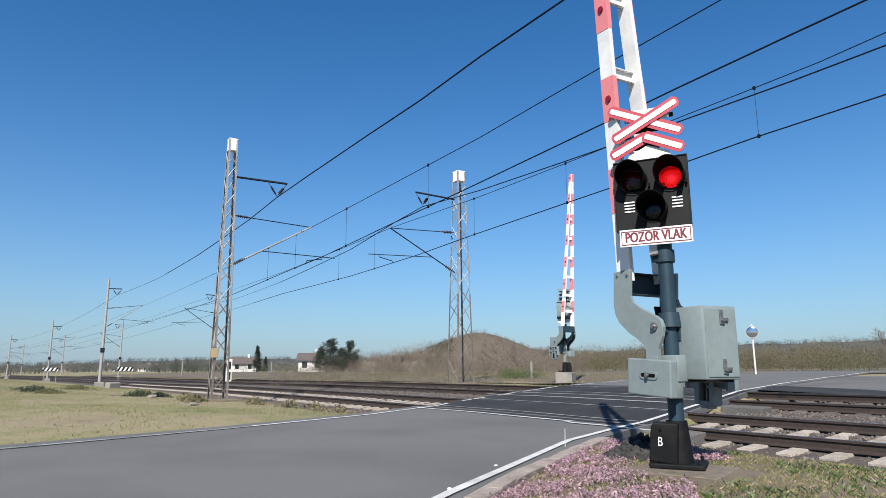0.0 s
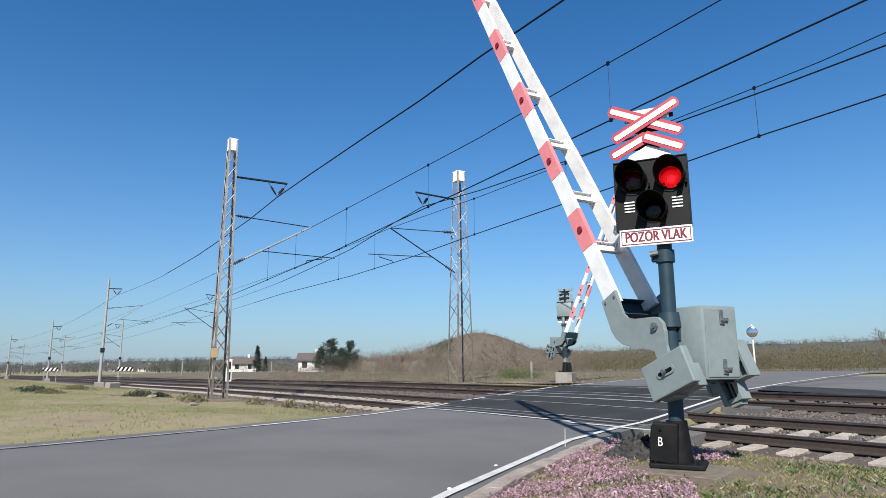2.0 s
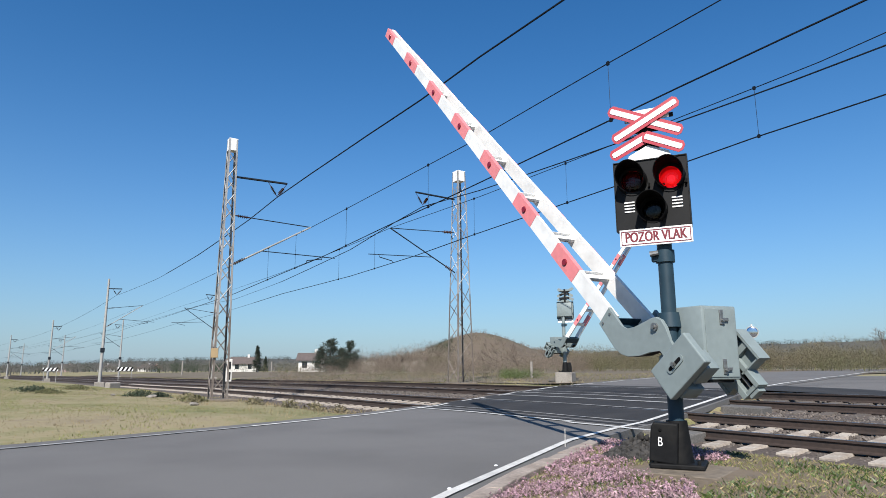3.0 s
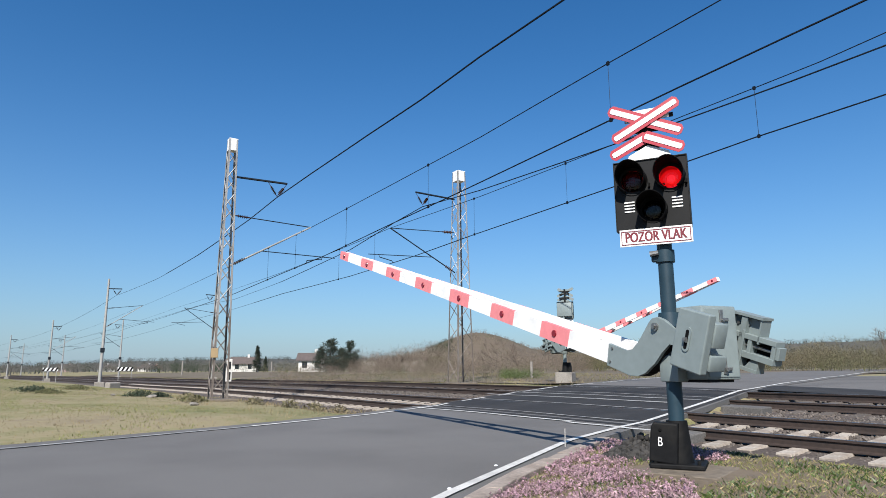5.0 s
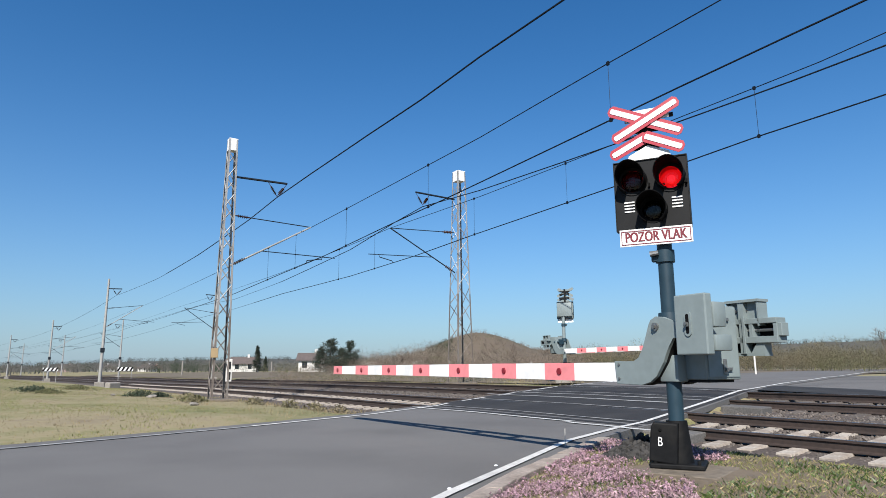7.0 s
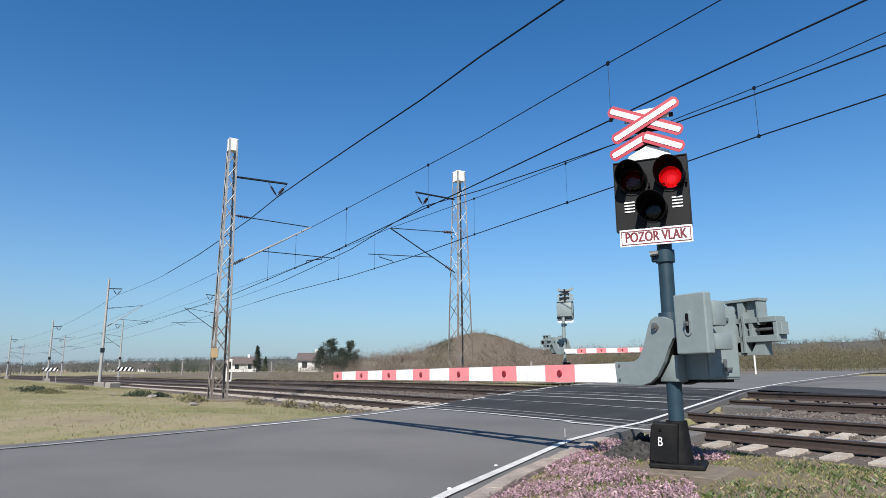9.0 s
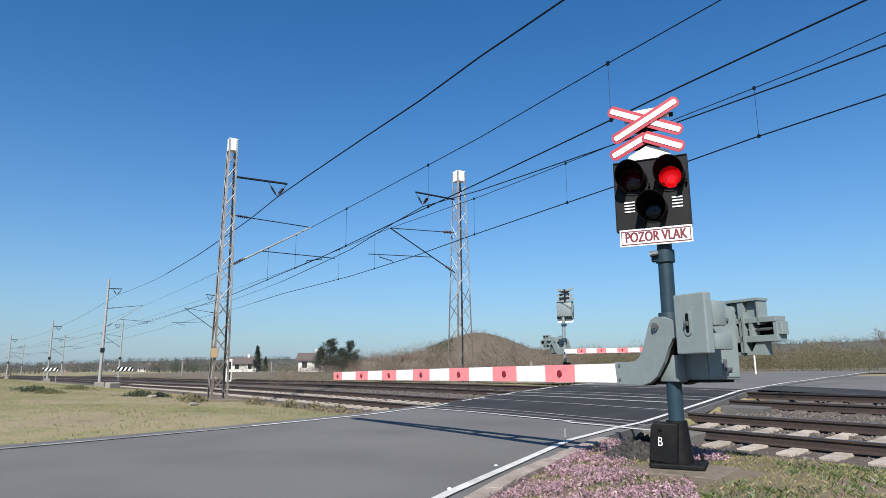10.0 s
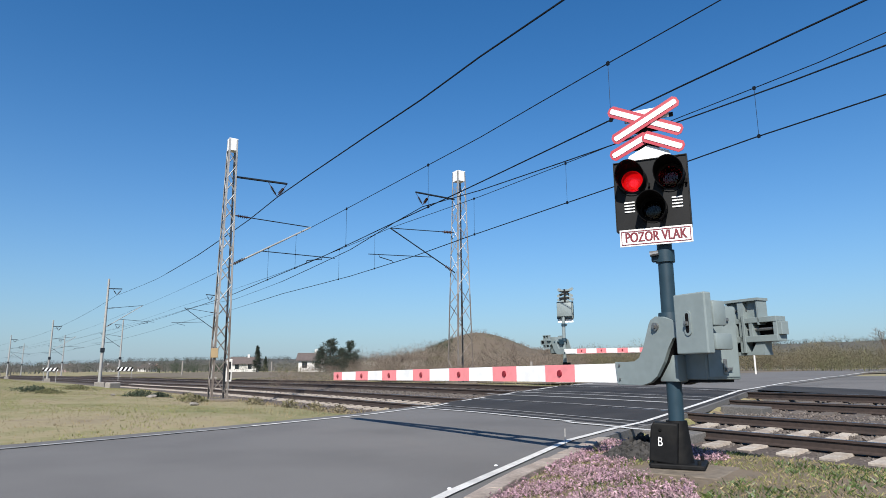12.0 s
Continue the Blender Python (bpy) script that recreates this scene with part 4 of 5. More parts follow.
MESSENGER_1, MESSENGER_2, FEEDER_1, FEEDER_2 = 9.57, 13.88, 8.10, 15.64
SPANS = {
    "contact_1": [(-262, 4.2), (-210, 4.2), (-160, 4.3), (-107, 4.5), (-65, 4.95), (-34.65, 5.03), (-27.34, 5.24), (-23.13, 5.33), (-17.71, 5.58), (-13.62, 5.74), (-10.66, 5.87), (-8.57, 5.96), (-6.79, 6.04), (-4.71, 6.11), (-3.63, 6.14), (25, 6.68)],
    "messenger_1": [(-262, 6), (-210, 6), (-160, 6.1), (-107, 6.2), (-65, 6.5), (-36.55, 6.67), (-24.39, 6.74), (-20.0, 6.84), (-15.27, 6.95), (-12.82, 7.0), (-10.6, 7.11), (-8.33, 7.21), (-5.81, 7.29), (25, 7.98)],
    "feeder_1": [(-262, 7), (-210, 7), (-160, 7.1), (-107, 7.15), (-65, 7.75), (-47.52, 7.28), (-36.98, 7.34), (-28.01, 7.59), (-24.41, 7.81), (-20.9, 7.88), (-16.49, 7.92), (-13.41, 7.92), (-10.82, 8.01), (-8.11, 8.01), (25, 8.35)],
    "contact_2": [(-214, 4.4), (-164, 4.6), (-113, 4.9), (-67, 5.5), (-49.0, 5.55), (-39.17, 5.74), (-29.59, 5.69), (-23.27, 5.8), (-19.06, 5.97), (-14.2, 6.11), (-10.02, 6.22), (-7.91, 6.3), (-5.15, 6.33), (25, 6.74)],
    "messenger_2": [(-214, 6.2), (-164, 6.4), (-113, 6.7), (-67, 7.1), (-39.34, 7.13), (-29.67, 7.32), (-25.53, 7.44), (-18.6, 7.36), (-14.12, 7.4), (-12.47, 7.42), (-9.91, 7.48), (-7.79, 7.5), (-6.3, 7.52), (-5.0, 7.6), (25, 8.25)],
    "feeder_2": [(-214, 7), (-164, 7.1), (-113, 7.2), (-67, 7.3), (-54.91, 6.91), (-44.01, 7.21), (-33.31, 7.83), (-28.12, 8.46), (-25.51, 8.71), (-20.93, 8.43), (-15.9, 8.29), (-11.17, 8.18), (-7.82, 8.13), (-5.67, 8.14), (25, 8.01)],
}
lattice_mast(-24.25, 6.2, -0.05, 9.86, 0.60, 0.33, "tapered silver lattice mast with a white top", 0.45, 3.0)
lattice_mast(-25.4, 17.7, 0.35, 10.4, 0.92, 0.46, "tapered silver lattice mast across the tracks, rusty foot", 0.5, 4.2)
cantilever(-24.4, 6.2, MESSENGER_1, 8.40, 6.86, 4.90, 6.75, 5.27, FEEDER_1)
cantilever(-25.5, 17.7, MESSENGER_2, 9.33, 7.63, 5.63, 7.44, 5.82, FEEDER_2)

wire("contact_wire", SPANS["contact_1"], MESSENGER_1, 0.016, "dark copper contact wire over the track")
wire("messenger_wire", SPANS["messenger_1"], MESSENGER_1, 0.012, "dark messenger wire over the track")
wire("feeder_wire", SPANS["feeder_1"], FEEDER_1, 0.021, "dark feeder wire hung from insulators")
wire("contact_wire", SPANS["contact_2"], MESSENGER_2, 0.017, "dark copper contact wire over the track")
wire("messenger_wire", SPANS["messenger_2"], MESSENGER_2, 0.012, "dark messenger wire over the track")
wire("feeder_wire", SPANS["feeder_2"], FEEDER_2, 0.021, "dark feeder wire hung from insulators")


def dropper(x, s, z0, z1):
    bm = rod(bmesh.new(), along(x, s, z0), along(x, s, z1), 0.006, seg=4)
    box(bm, -0.03, 0.03, -0.02, 0.02, -0.04, 0.04, 0, Matrix.Translation(along(x, s, z0)))
    box(bm, -0.03, 0.03, -0.02, 0.02, -0.04, 0.04, 0, Matrix.Translation(along(x, s, z1)))
    tagged(part("dropper", bm, WIRE, None, "thin dropper between messenger and contact wire"), category="wire", group="droppers")


def wire_z(pts, x):
    return lerp(x, [p[0] for p in pts], [p[1] for p in pts])


for x in (-35.5, -29.5, -26.0, -21.0, -15.4, -8.4, -3.2):
    dropper(x, MESSENGER_1, wire_z(SPANS["contact_1"], x), wire_z(SPANS["messenger_1"], x))
for x in (-31, -27, -19.0, -14.1, -7.8):
    dropper(x, MESSENGER_2, wire_z(SPANS["contact_2"], x), wire_z(SPANS["messenger_2"], x))


# ---- distance, woods and houses ----
HEADING = 147.04
rng = np.random.default_rng(5)


def spot(az, dist):
    a = radians(HEADING - az)
    return dist * math.cos(a), dist * math.sin(a)


def hill_z(x, y):
    hx, hy = spot(2.9, 430)
    r = math.hypot(x - hx, y - hy)
    z = 24.5 * math.exp(-((r / 46.0) ** 1.7)) if r < 200 else 0.0
    hx, hy = spot(9.0, 520)
    r = math.hypot((x - hx), (y - hy))
    return z + 15.0 * math.exp(-((r / 60.0) ** 2))


def hill():
    cx, cy = spot(5.0, 460)
    verts, faces, n, m = [], [], 40, 34
    for j in range(m):
        for i in range(n):
            a = 2 * math.pi * i / n
            r = 230 * (j / (m - 1)) ** 1.2
            x, y = cx + r * math.cos(a), cy + r * math.sin(a)
            z = hill_z(x, y) + (0.6 * noise.noise(Vector((x * 0.05, y * 0.05, 0))) if j < m - 1 else -1.5)
            verts.append((x, y, 0.2 + z))
    for j in range(m - 1):
        for i in range(n):
            k = (i + 1) % n
            faces.append((j * n + i, j * n + k, j * n + n + k, j * n + n + i))
    ob = raw("hill", verts, faces, HILL_SOIL, "low rounded hill covered with bare brown woods", "hill", "structure")
    ob.data.polygons.foreach_set("use_smooth", [True] * len(ob.data.polygons))


HILL_SOIL = soil("hill_soil", [(0.12, 0.13, 0.05), (0.15, 0.125, 0.08), (0.19, 0.15, 0.11), (0.13, 0.11, 0.08)], 0.03)
hill()


def slivers(trees, per, width, upright):
    """Thin twig blades: bare crowns of many small pointed pieces round short stems."""
    verts, faces = [], []
    for x, y, z, h, w in trees:
        lean = rng.normal(0, 0.05, 2)
        segs = [((0, 0, -0.3), (lean[0] * h, lean[1] * h, h * 0.55), width * 1.6)]
        for _ in range(int(per)):
            u = rng.normal(0, 1, 3)
            u *= rng.uniform(0.2, 1.0) ** 0.5 / np.linalg.norm(u)
            a = (lean[0] * h * 0.6 + u[0] * w, lean[1] * h * 0.6 + u[1] * w, h * (0.52 + 0.46 * u[2]))
            d = rng.normal(0, 0.6, 3) + np.array([u[0], u[1], 0.9 * upright])
            d *= h * rng.uniform(0.03, 0.10) / np.linalg.norm(d)
            segs.append((a, (a[0] + d[0], a[1] + d[1], a[2] + d[2]), width))
        for a, b, t in segs:
            az = rng.uniform(0, math.pi)
            dx, dy = t * math.cos(az), t * math.sin(az)
            k = len(verts)
            verts += [(x + a[0] - dx, y + a[1] - dy, z + a[2]), (x + a[0] + dx, y + a[1] + dy, z + a[2]), (x + b[0], y + b[1], z + b[2])]
            faces.append((k, k + 1, k + 2))
    return verts, faces


def woods(name, az0, az1, d0, d1, count, h0, h1, width, per, mat, label, upright=1.0, on_hill=False):
    trees = []
    for _ in range(count):
        x, y = spot(rng.uniform(az0, az1), rng.uniform(d0, d1))
        z = (0.2 + hill_z(x, y)) if on_hill else land(x, y) if abs(x) < 390 and abs(y) < 390 else 0.4
        h = rng.uniform(h0, h1) * (0.85 + 0.5 * noise.noise(Vector((x * 0.09, y * 0.09, 4))) * (1.0 if d1 < 200 else 0.6))
        trees.append((x, y, z, h, h * rng.uniform(0.42, 0.75)))
    v, f = slivers(trees, per, width, upright)
    return raw(name, v, f, mat, label, "woods", "stuff")


def ridge_line(az):
    """Height of the wooded skyline 620 m off, by the direction."""
    return lerp(az, [-60, -36, -30, -27, -22, -18, -12, -6, 2, 12, 20, 27, 34, 60], [5, 6.5, 8.5, 10.5, 12.0, 13.0, 13.5, 13.5, 14, 18, 22.5, 24.5, 25.5, 22])


def far_ridge():
    """Low wooded rise that closes the view."""
    verts, faces = [], []
    azs, rows = np.arange(-60, 60.1, 0.5), ((560, 0.0), (590, 0.55), (620, 0.9), (660, 1.0), (720, 0.8), (800, -0.1))
    for az in azs:
        for d, k in rows:
            x, y = spot(az, d)
            verts.append((x, y, 0.2 + k * (ridge_line(az) - 2.0 + 1.3 * noise.noise(Vector((az * 0.5, d * 0.02, 1))))))
    w = len(rows)
    for j in range(len(azs) - 1):
        for i in range(w - 1):
            faces.append((j * w + i, j * w + i + 1, j * w + w + i + 1, j * w + w + i))
    ob = raw("far_ridge", verts, faces, HAZY_RIDGE_SOIL, "low distant wooded rise, colour greyed for haze", "hill", "structure")
    ob.data.polygons.foreach_set("use_smooth", [True] * len(ob.data.polygons))
    trees = []
    for _ in range(1700):
        az, d = rng.uniform(-48, 48), rng.uniform(575, 670)
        x, y = spot(az, d)
        k = lerp(d, [560, 590, 620, 660], [0, 0.55, 0.9, 1.0])
        trees.append((x, y, 0.2 + k * (ridge_line(az) - 2.0), rng.uniform(2.0, 4.6), rng.uniform(1.6, 3.2)))
    v, f = slivers(trees, 55, 0.32, 0.4)
    raw("far_woods", v, f, RIDGE_TREE, "distant woods on the skyline, colour greyed for haze", "woods", "stuff")


# the haze of the distance is mixed into both ridge colours
HAZY_RIDGE_SOIL = soil("hazy_ridge_soil", [(0.085, 0.10, 0.085), (0.10, 0.105, 0.09), (0.12, 0.115, 0.10), (0.09, 0.10, 0.09)], 0.012)
RIDGE_TREE = material("hazy_far_tree", (0.115, 0.12, 0.11), 0.95, vary=0.2, scale=0.05, dirt=(0.10, 0.115, 0.09), dirt_amount=0.9, dirt_scale=0.02, island=0.2)
far_ridge()


def field_sheet():
    """Brown scrub floor behind the far track."""
    xs, ss = np.arange(-150, -17.9, 3.0), [18.6, 20, 24, 30, 38, 48, 60, 80, 110, 150]
    verts, faces = [], []
    for x in xs:
        for q in ss:
            y = q - BEND * x * x
            verts.append((x, y, land(x, y) + 0.05))
    w = len(ss)
    for j in range(len(xs) - 1):
        for i in range(w - 1):
            faces.append((j * w + i, j * w + w + i, j * w + w + i + 1, j * w + i + 1))
    raw("scrub_floor", verts, faces, SCRUB_SOIL, "brown scrub ground behind the far track", "ground", "structure")


SCRUB_SOIL = soil("scrub_soil", [(0.13, 0.13, 0.06), (0.19, 0.16, 0.10), (0.22, 0.175, 0.12), (0.15, 0.12, 0.085)], 0.2)
field_sheet()

woods("hill_woods", -6, 14, 375, 520, 1500, 1.8, 3.8, 0.14, 60, TWIG, "bare brown woods on the hill", 0.5, True)
woods("hill_edge", -1.4, 0.8, 392, 420, 150, 1.6, 3.0, 0.16, 60, LEAF_DARK, "dark green wood edge on the hill", 0.5, True)
woods("far_woods", -40, -20, 230, 330, 420, 2.6, 5.0, 0.11, 95, HAZY_FAR_TWIG, "distant tree line beyond the fields, greyed for haze", 0.5)
woods("far_woods", -22, 2, 190, 320, 460, 2.6, 5.2, 0.10, 85, HAZY_FAR_TWIG, "distant tree line beyond the tracks, greyed for haze", 0.5)
woods("far_evergreens", -36, -16, 240, 330, 60, 2.8, 5.0, 0.13, 95, LEAF_DARK, "dark evergreens among the far houses", 0.6)
woods("far_woods", 10, 45, 260, 380, 420, 5.0, 8.5, 0.15, 60, HAZY_FAR_TWIG, "distant hazy tree line beyond the fields", 0.5)
woods("thicket", -9, 13, 95, 150, 480, 2.2, 4.2, 0.024, 290, TWIG, "leafless brown thicket behind the tracks", 0.6)
woods("thicket", 3, 12.5, 62, 90, 100, 1.4, 2.9, 0.016, 340, TWIG, "leafless brown thicket behind the tracks", 0.6)
woods("thicket", -8, 3, 70, 95, 120, 1.1, 2.2, 0.018, 280, TWIG, "leafless brown thicket behind the tracks", 0.6)
woods("hedge", 11, 45, 78, 112, 420, 2.5, 4.2, 0.022, 520, STRAW_TWIG, "straw-brown hedge beyond the road", 0.5)
woods("bushes", -16, 12, 90, 140, 120, 1.3, 2.6, 0.06, 90, LEAF_DULL, "dull green undergrowth before the woods", 0.4)
woods("bushes", 13, 42, 70, 100, 170, 1.0, 2.6, 0.035, 170, LEAF_DULL, "dull green undergrowth at the hedge", 0.4)
woods("thicket", -6.3, 1.0, 96, 128, 150, 3.0, 5.0, 0.026, 300, TWIG, "tall leafless thicket beside the hill", 0.6)
woods("green_willow", -0.9, 0.6, 84, 90, 7, 2.6, 3.6, 0.03, 240, LEAF_DULL, "young greening trees before the hill", 0.6)
woods("blossom_bush", -7, -2, 84, 92, 7, 1.7, 2.4, 0.035, 210, BLOSSOM, "white blossoming bushes before the thicket", 0.3)
woods("bushes", -24, -17, 150, 180, 60, 2.2, 3.6, 0.08, 120, LEAF_DARK, "dark green bushes near the houses", 0.4)
woods("undergrowth", -15, 9, 36, 72, 260, 0.6, 1.4, 0.012, 210, TWIG, "low brown scrub behind the far track", 0.5)
woods("undergrowth", -15, 10, 34, 75, 110, 0.4, 1.0, 0.014, 180, LEAF_DULL, "low dull green scrub behind the far track", 0.4)
woods("bushes", 5.0, 8.6, 33, 37, 60, 0.35, 0.7, 0.02, 110, LEAF, "fresh green low bushes beside the far track", 0.3)


def conifer(az, dist, h, label, pine):
    x, y = spot(az, dist)
    t = thing("conifer", label, "tree", pose(x, y, land(x, y)))
    bm = rod(bmesh.new(), (0, 0, -0.2), (0, 0, h * 0.95), h * 0.025, h * 0.006, seg=8)
    limbs = []
    r = np.random.default_rng(int(abs(az) * 10) + 77)
    for i in range(84):
        f = r.uniform(0.06, 0.97)
        a = r.uniform(0, 2 * math.pi)
        reach = h * ((0.50 * (1 - f) ** 0.75 + 0.05) if pine else (0.25 * (1 - f) + 0.02)) * r.uniform(0.45, 1.1)
        p = Vector((0, 0, h * f * 0.93))
        q = p + Vector((reach * math.cos(a), reach * math.sin(a), reach * (r.uniform(0.05, 0.55) if pine else -0.1)))
        rod(bm, p, q, h * 0.006, h * 0.002, seg=5)
        limbs.append((p, q, reach))
    part("trunk", bm, BARK, t)
    verts, faces = [], []
    for p, q, reach in limbs:
        for _ in range(110):
            c = p.lerp(q, r.uniform(0.15, 1.05) ** 0.7) + Vector(r.normal(0, 1, 3)) * (0.03 * h * 0.5 + 0.07 * reach)
            d = (Vector(r.normal(0, 0.7, 3)) + Vector((0, 0, 0.5))).normalized() * h * r.uniform(0.015, 0.035)
            e = Vector(r.normal(0, 1, 3)).normalized() * h * 0.007
            k = len(verts)
            verts += [c - e, c + e, c + d]
            faces.append((k, k + 1, k + 2))
    raw("crown", verts, faces, NEEDLE, "dark green needle clumps", "", "", t)


conifer(-9.95, 88, 5.0, "dark green pine with a ragged crown", True)
conifer(-10.8, 90, 3.7, "dark green pine with a ragged crown", True)
conifer(-8.2, 86, 4.4, "dark green pine with a ragged crown", True)
conifer(-9.0, 92, 3.6, "dark green pine with a ragged crown", True)
conifer(-16.1, 150, 6.3, "dark green spruce standing by the houses", False)
conifer(-15.4, 150, 3.8, "dark green spruce standing by the houses", False)


def bare_tree(az, dist, h, seed):
    x, y = spot(az, dist)
    t = thing("bare_tree", "leafless tree with fine grey-brown branches", "tree", pose(x, y, land(x, y)))
    r = np.random.default_rng(seed)
    bm, tips = bmesh.new(), []

    def grow(p, d, length, rad, depth):
        q = p + d * length
        rod(bm, p, q, rad, rad * 0.65, seg=5 if depth > 1 else 3, caps=False)
        if depth == 0:
            return
        for _ in range(3 if depth > 1 else 4):
            e = (d + Vector(r.normal(0, 0.48, 3))).normalized()
            e.z = abs(e.z) * 0.8 + 0.12
            grow(q if r.random() < 0.6 else p.lerp(q, 0.6), e.normalized(), length * r.uniform(0.58, 0.8), rad * 0.58, depth - 1)
    grow(Vector((0, 0, -0.2)), Vector((0, 0, 1)), h * 0.3, h * 0.022, 5)
    part("trunk", bm, BARK, t, "branching bare trunk and twigs")


bare_tree(34.6, 62, 4.6, 4)
bare_tree(4.9, 64, 4.4, 8)
bare_tree(6.6, 66, 4.6, 9)
bare_tree(8.6, 75, 4.2, 11)
bare_tree(-3.9, 88, 4.6, 12)
bare_tree(-0.8, 90, 4.6, 13)


def house(az, dist, w, d, wall_h, roof_h, turn, label, walls, roof):
    x, y = spot(az, dist)
    t = thing("house", label, "house", pose(x, y, land(x, y) if dist < 380 else 0.4, 0, 0, turn), "houses of the far village")
    part("wall", box(bmesh.new(), -w / 2, w / 2, -d / 2, d / 2, -0.5, wall_h), walls, t)
    bm = bmesh.new()
    e = 0.4
    a = [bm.verts.new(p) for p in ((-w / 2 - e, -d / 2 - e, wall_h - 0.1), (w / 2 + e, -d / 2 - e, wall_h - 0.1), (w / 2 + e, d / 2 + e, wall_h - 0.1), (-w / 2 - e, d / 2 + e, wall_h - 0.1), (-w / 2 - e, 0, wall_h + roof_h), (w / 2 + e, 0, wall_h + roof_h))]
    for f in ((0, 1, 5, 4), (2, 3, 4, 5), (0, 4, 3), (1, 2, 5), (0, 3, 2, 1)):
        bm.faces.new([a[i] for i in f])
    rf = part("roof", bm, roof, t)
    part("chimney", box(bmesh.new(), w * 0.1, w * 0.1 + 0.5, -0.25, 0.25, wall_h + roof_h * 0.5, wall_h + roof_h + 0.6), walls, rf)
    bm = prism(bmesh.new(), [(-d / 2, wall_h), (d / 2, wall_h), (0, wall_h + roof_h - 0.25)], -w / 2 + 0.01, w / 2 - 0.01)
    bmesh.ops.rotate(bm, verts=bm.verts, cent=(0, 0, 0), matrix=Matrix.Rotation(radians(90), 3, "Z"))
    part("gable", bm, walls, t)
    for k in range(max(2, int(w / 2.6))):
        xx = -w / 2 + w * (k + 0.5) / max(2, int(w / 2.6))
        part("window", box(bmesh.new(), xx - 0.45, xx + 0.45, -d / 2 - 0.03, -d / 2 + 0.1, wall_h * 0.35, wall_h * 0.35 + 1.1), PANE, t)
    for yy in (-d / 4, d / 4):
        part("window", box(bmesh.new(), w / 2 - 0.1, w / 2 + 0.03, yy - 0.4, yy + 0.4, wall_h * 0.35, wall_h * 0.35 + 1.1), PANE, t)


PINK_WALL = material("pinkish_plaster", (0.55, 0.42, 0.38), 0.9, vary=0.08, scale=1)
RED_ROOF = material("red_roof", (0.28, 0.11, 0.085), 0.85, vary=0.2, scale=2)
house(-11.5, 118, 4.4, 3.6, 2.1, 1.3, 62, "small white house with a grey roof among pines", PLASTER, ROOF)
house(-17.1, 165, 6.0, 4.5, 1.9, 1.7, 66, "white house with a brown roof beyond the tracks", PLASTER, ROOF)
house(-24.6, 300, 6, 5, 1.4, 1.6, 30, "white village house with a dark roof", PLASTER, ROOF)
house(-23.9, 305, 6, 5, 1.2, 1.6, -20, "pinkish village house with a red roof", PINK_WALL, RED_ROOF)
house(-27.5, 340, 7, 6, 1.4, 1.8, 10, "white village house with a dark roof", PLASTER, ROOF)
house(-30.2, 350, 7, 6, 1.6, 1.8, 60, "pale village house with a dark roof", PINK_WALL, ROOF)


def striped_board(az, dist, z):
    x, y = spot(az, dist)
    t = thing("striped_board", "black and white slanted stripe board on thin posts", "sign", pose(x, y, z, 0, 0, HEADING - az - 90), "striped railway boards")
    for s in (-0.7, 0.7):
        part("post", rod(bmesh.new(), (s, 0.03, -1.6), (s, 0.03, 0.25), 0.04, seg=6), POLE, t)
    part("panel", box(bmesh.new(), -0.85, 0.85, -0.02, 0.02, -0.02, 0.42), WHITE, t, "white panel")
    for k in range(4):
        x0 = -0.92 + 0.46 * k
        part("stripe", prism(bmesh.new(), [(x0, -0.02), (x0 + 0.22, -0.02), (x0 + 0.44, 0.42), (x0 + 0.22, 0.42)], -0.026, -0.021), MATT_BLACK, t, "slanted black stripe")


striped_board(-31.3, 98, 0.98)
striped_board(-26.2, 88, 0.98)

# small white boxed signal and yellow plate by the lattice mast
x, y = spot(-18.35, 40)
t = thing("track_signal", "small white framed signal box on a post beside the tracks", "signal", pose(x, y, 0.08, 0, 0, HEADING + 18.35 - 90))
part("post", rod(bmesh.new(), (0, 0.05, -0.2), (0, 0.05, 1.0), 0.05, seg=8), POLE, t)
part("housing", box(bmesh.new(), -0.17, 0.17, -0.05, 0.05, 0.25, 1.55, 0.02), PLASTER, t, "white framed housing")
for z0, z1 in ((0.35, 0.80), (0.95, 1.40)):
    part("lamp_panel", box(bmesh.new(), -0.10, 0.10, -0.056, -0.051, z0, z1), BOARD_BLACK, t, "black lamp panel")
c = along(-24.2, 6.2, 0)
t = tagged(part("mast_plate", box(bmesh.new(), -0.13, 0.13, -0.02, 0.02, -0.17, 0.17, 0.01), YELLOW, None, "weathered yellow plate fixed to the lattice mast"), category="sign")
t.matrix_basis = pose(c.x + 0.285, c.y - 0.275, 1.6, 0, 0, 57)

# round road mirror on a white post past the crossing
x, y = spot(25.75, 41)
t = thing("road_mirror", "round traffic mirror with pale rim on a white post", "mirror", pose(x, y, land(x, y), 0, 0, HEADING - 25.75 - 90))
part("post", rod(bmesh.new(), (0, 0.06, -0.3), (0, 0.06, 2.9), 0.05, seg=10), PLASTER, t, "white post")
part("rim", rod(bmesh.new(), (0, 0.04, 2.45), (0, -0.03, 2.45), 0.35, seg=28), POLE, t, "pale rim", True)
bm = bmesh.new()
bmesh.ops.create_uvsphere(bm, u_segments=28, v_segments=14, radius=1.0, matrix=Matrix.Translation((0, -0.02, 2.45)) @ Matrix.Diagonal((0.31, 0.06, 0.31, 1)))
part("mirror_glass", bm, MIRROR, t, "bulging mirror glass", True)
part("bracket", box(bmesh.new(), -0.03, 0.03, 0.0, 0.06, 2.0, 2.5), POLE, t)

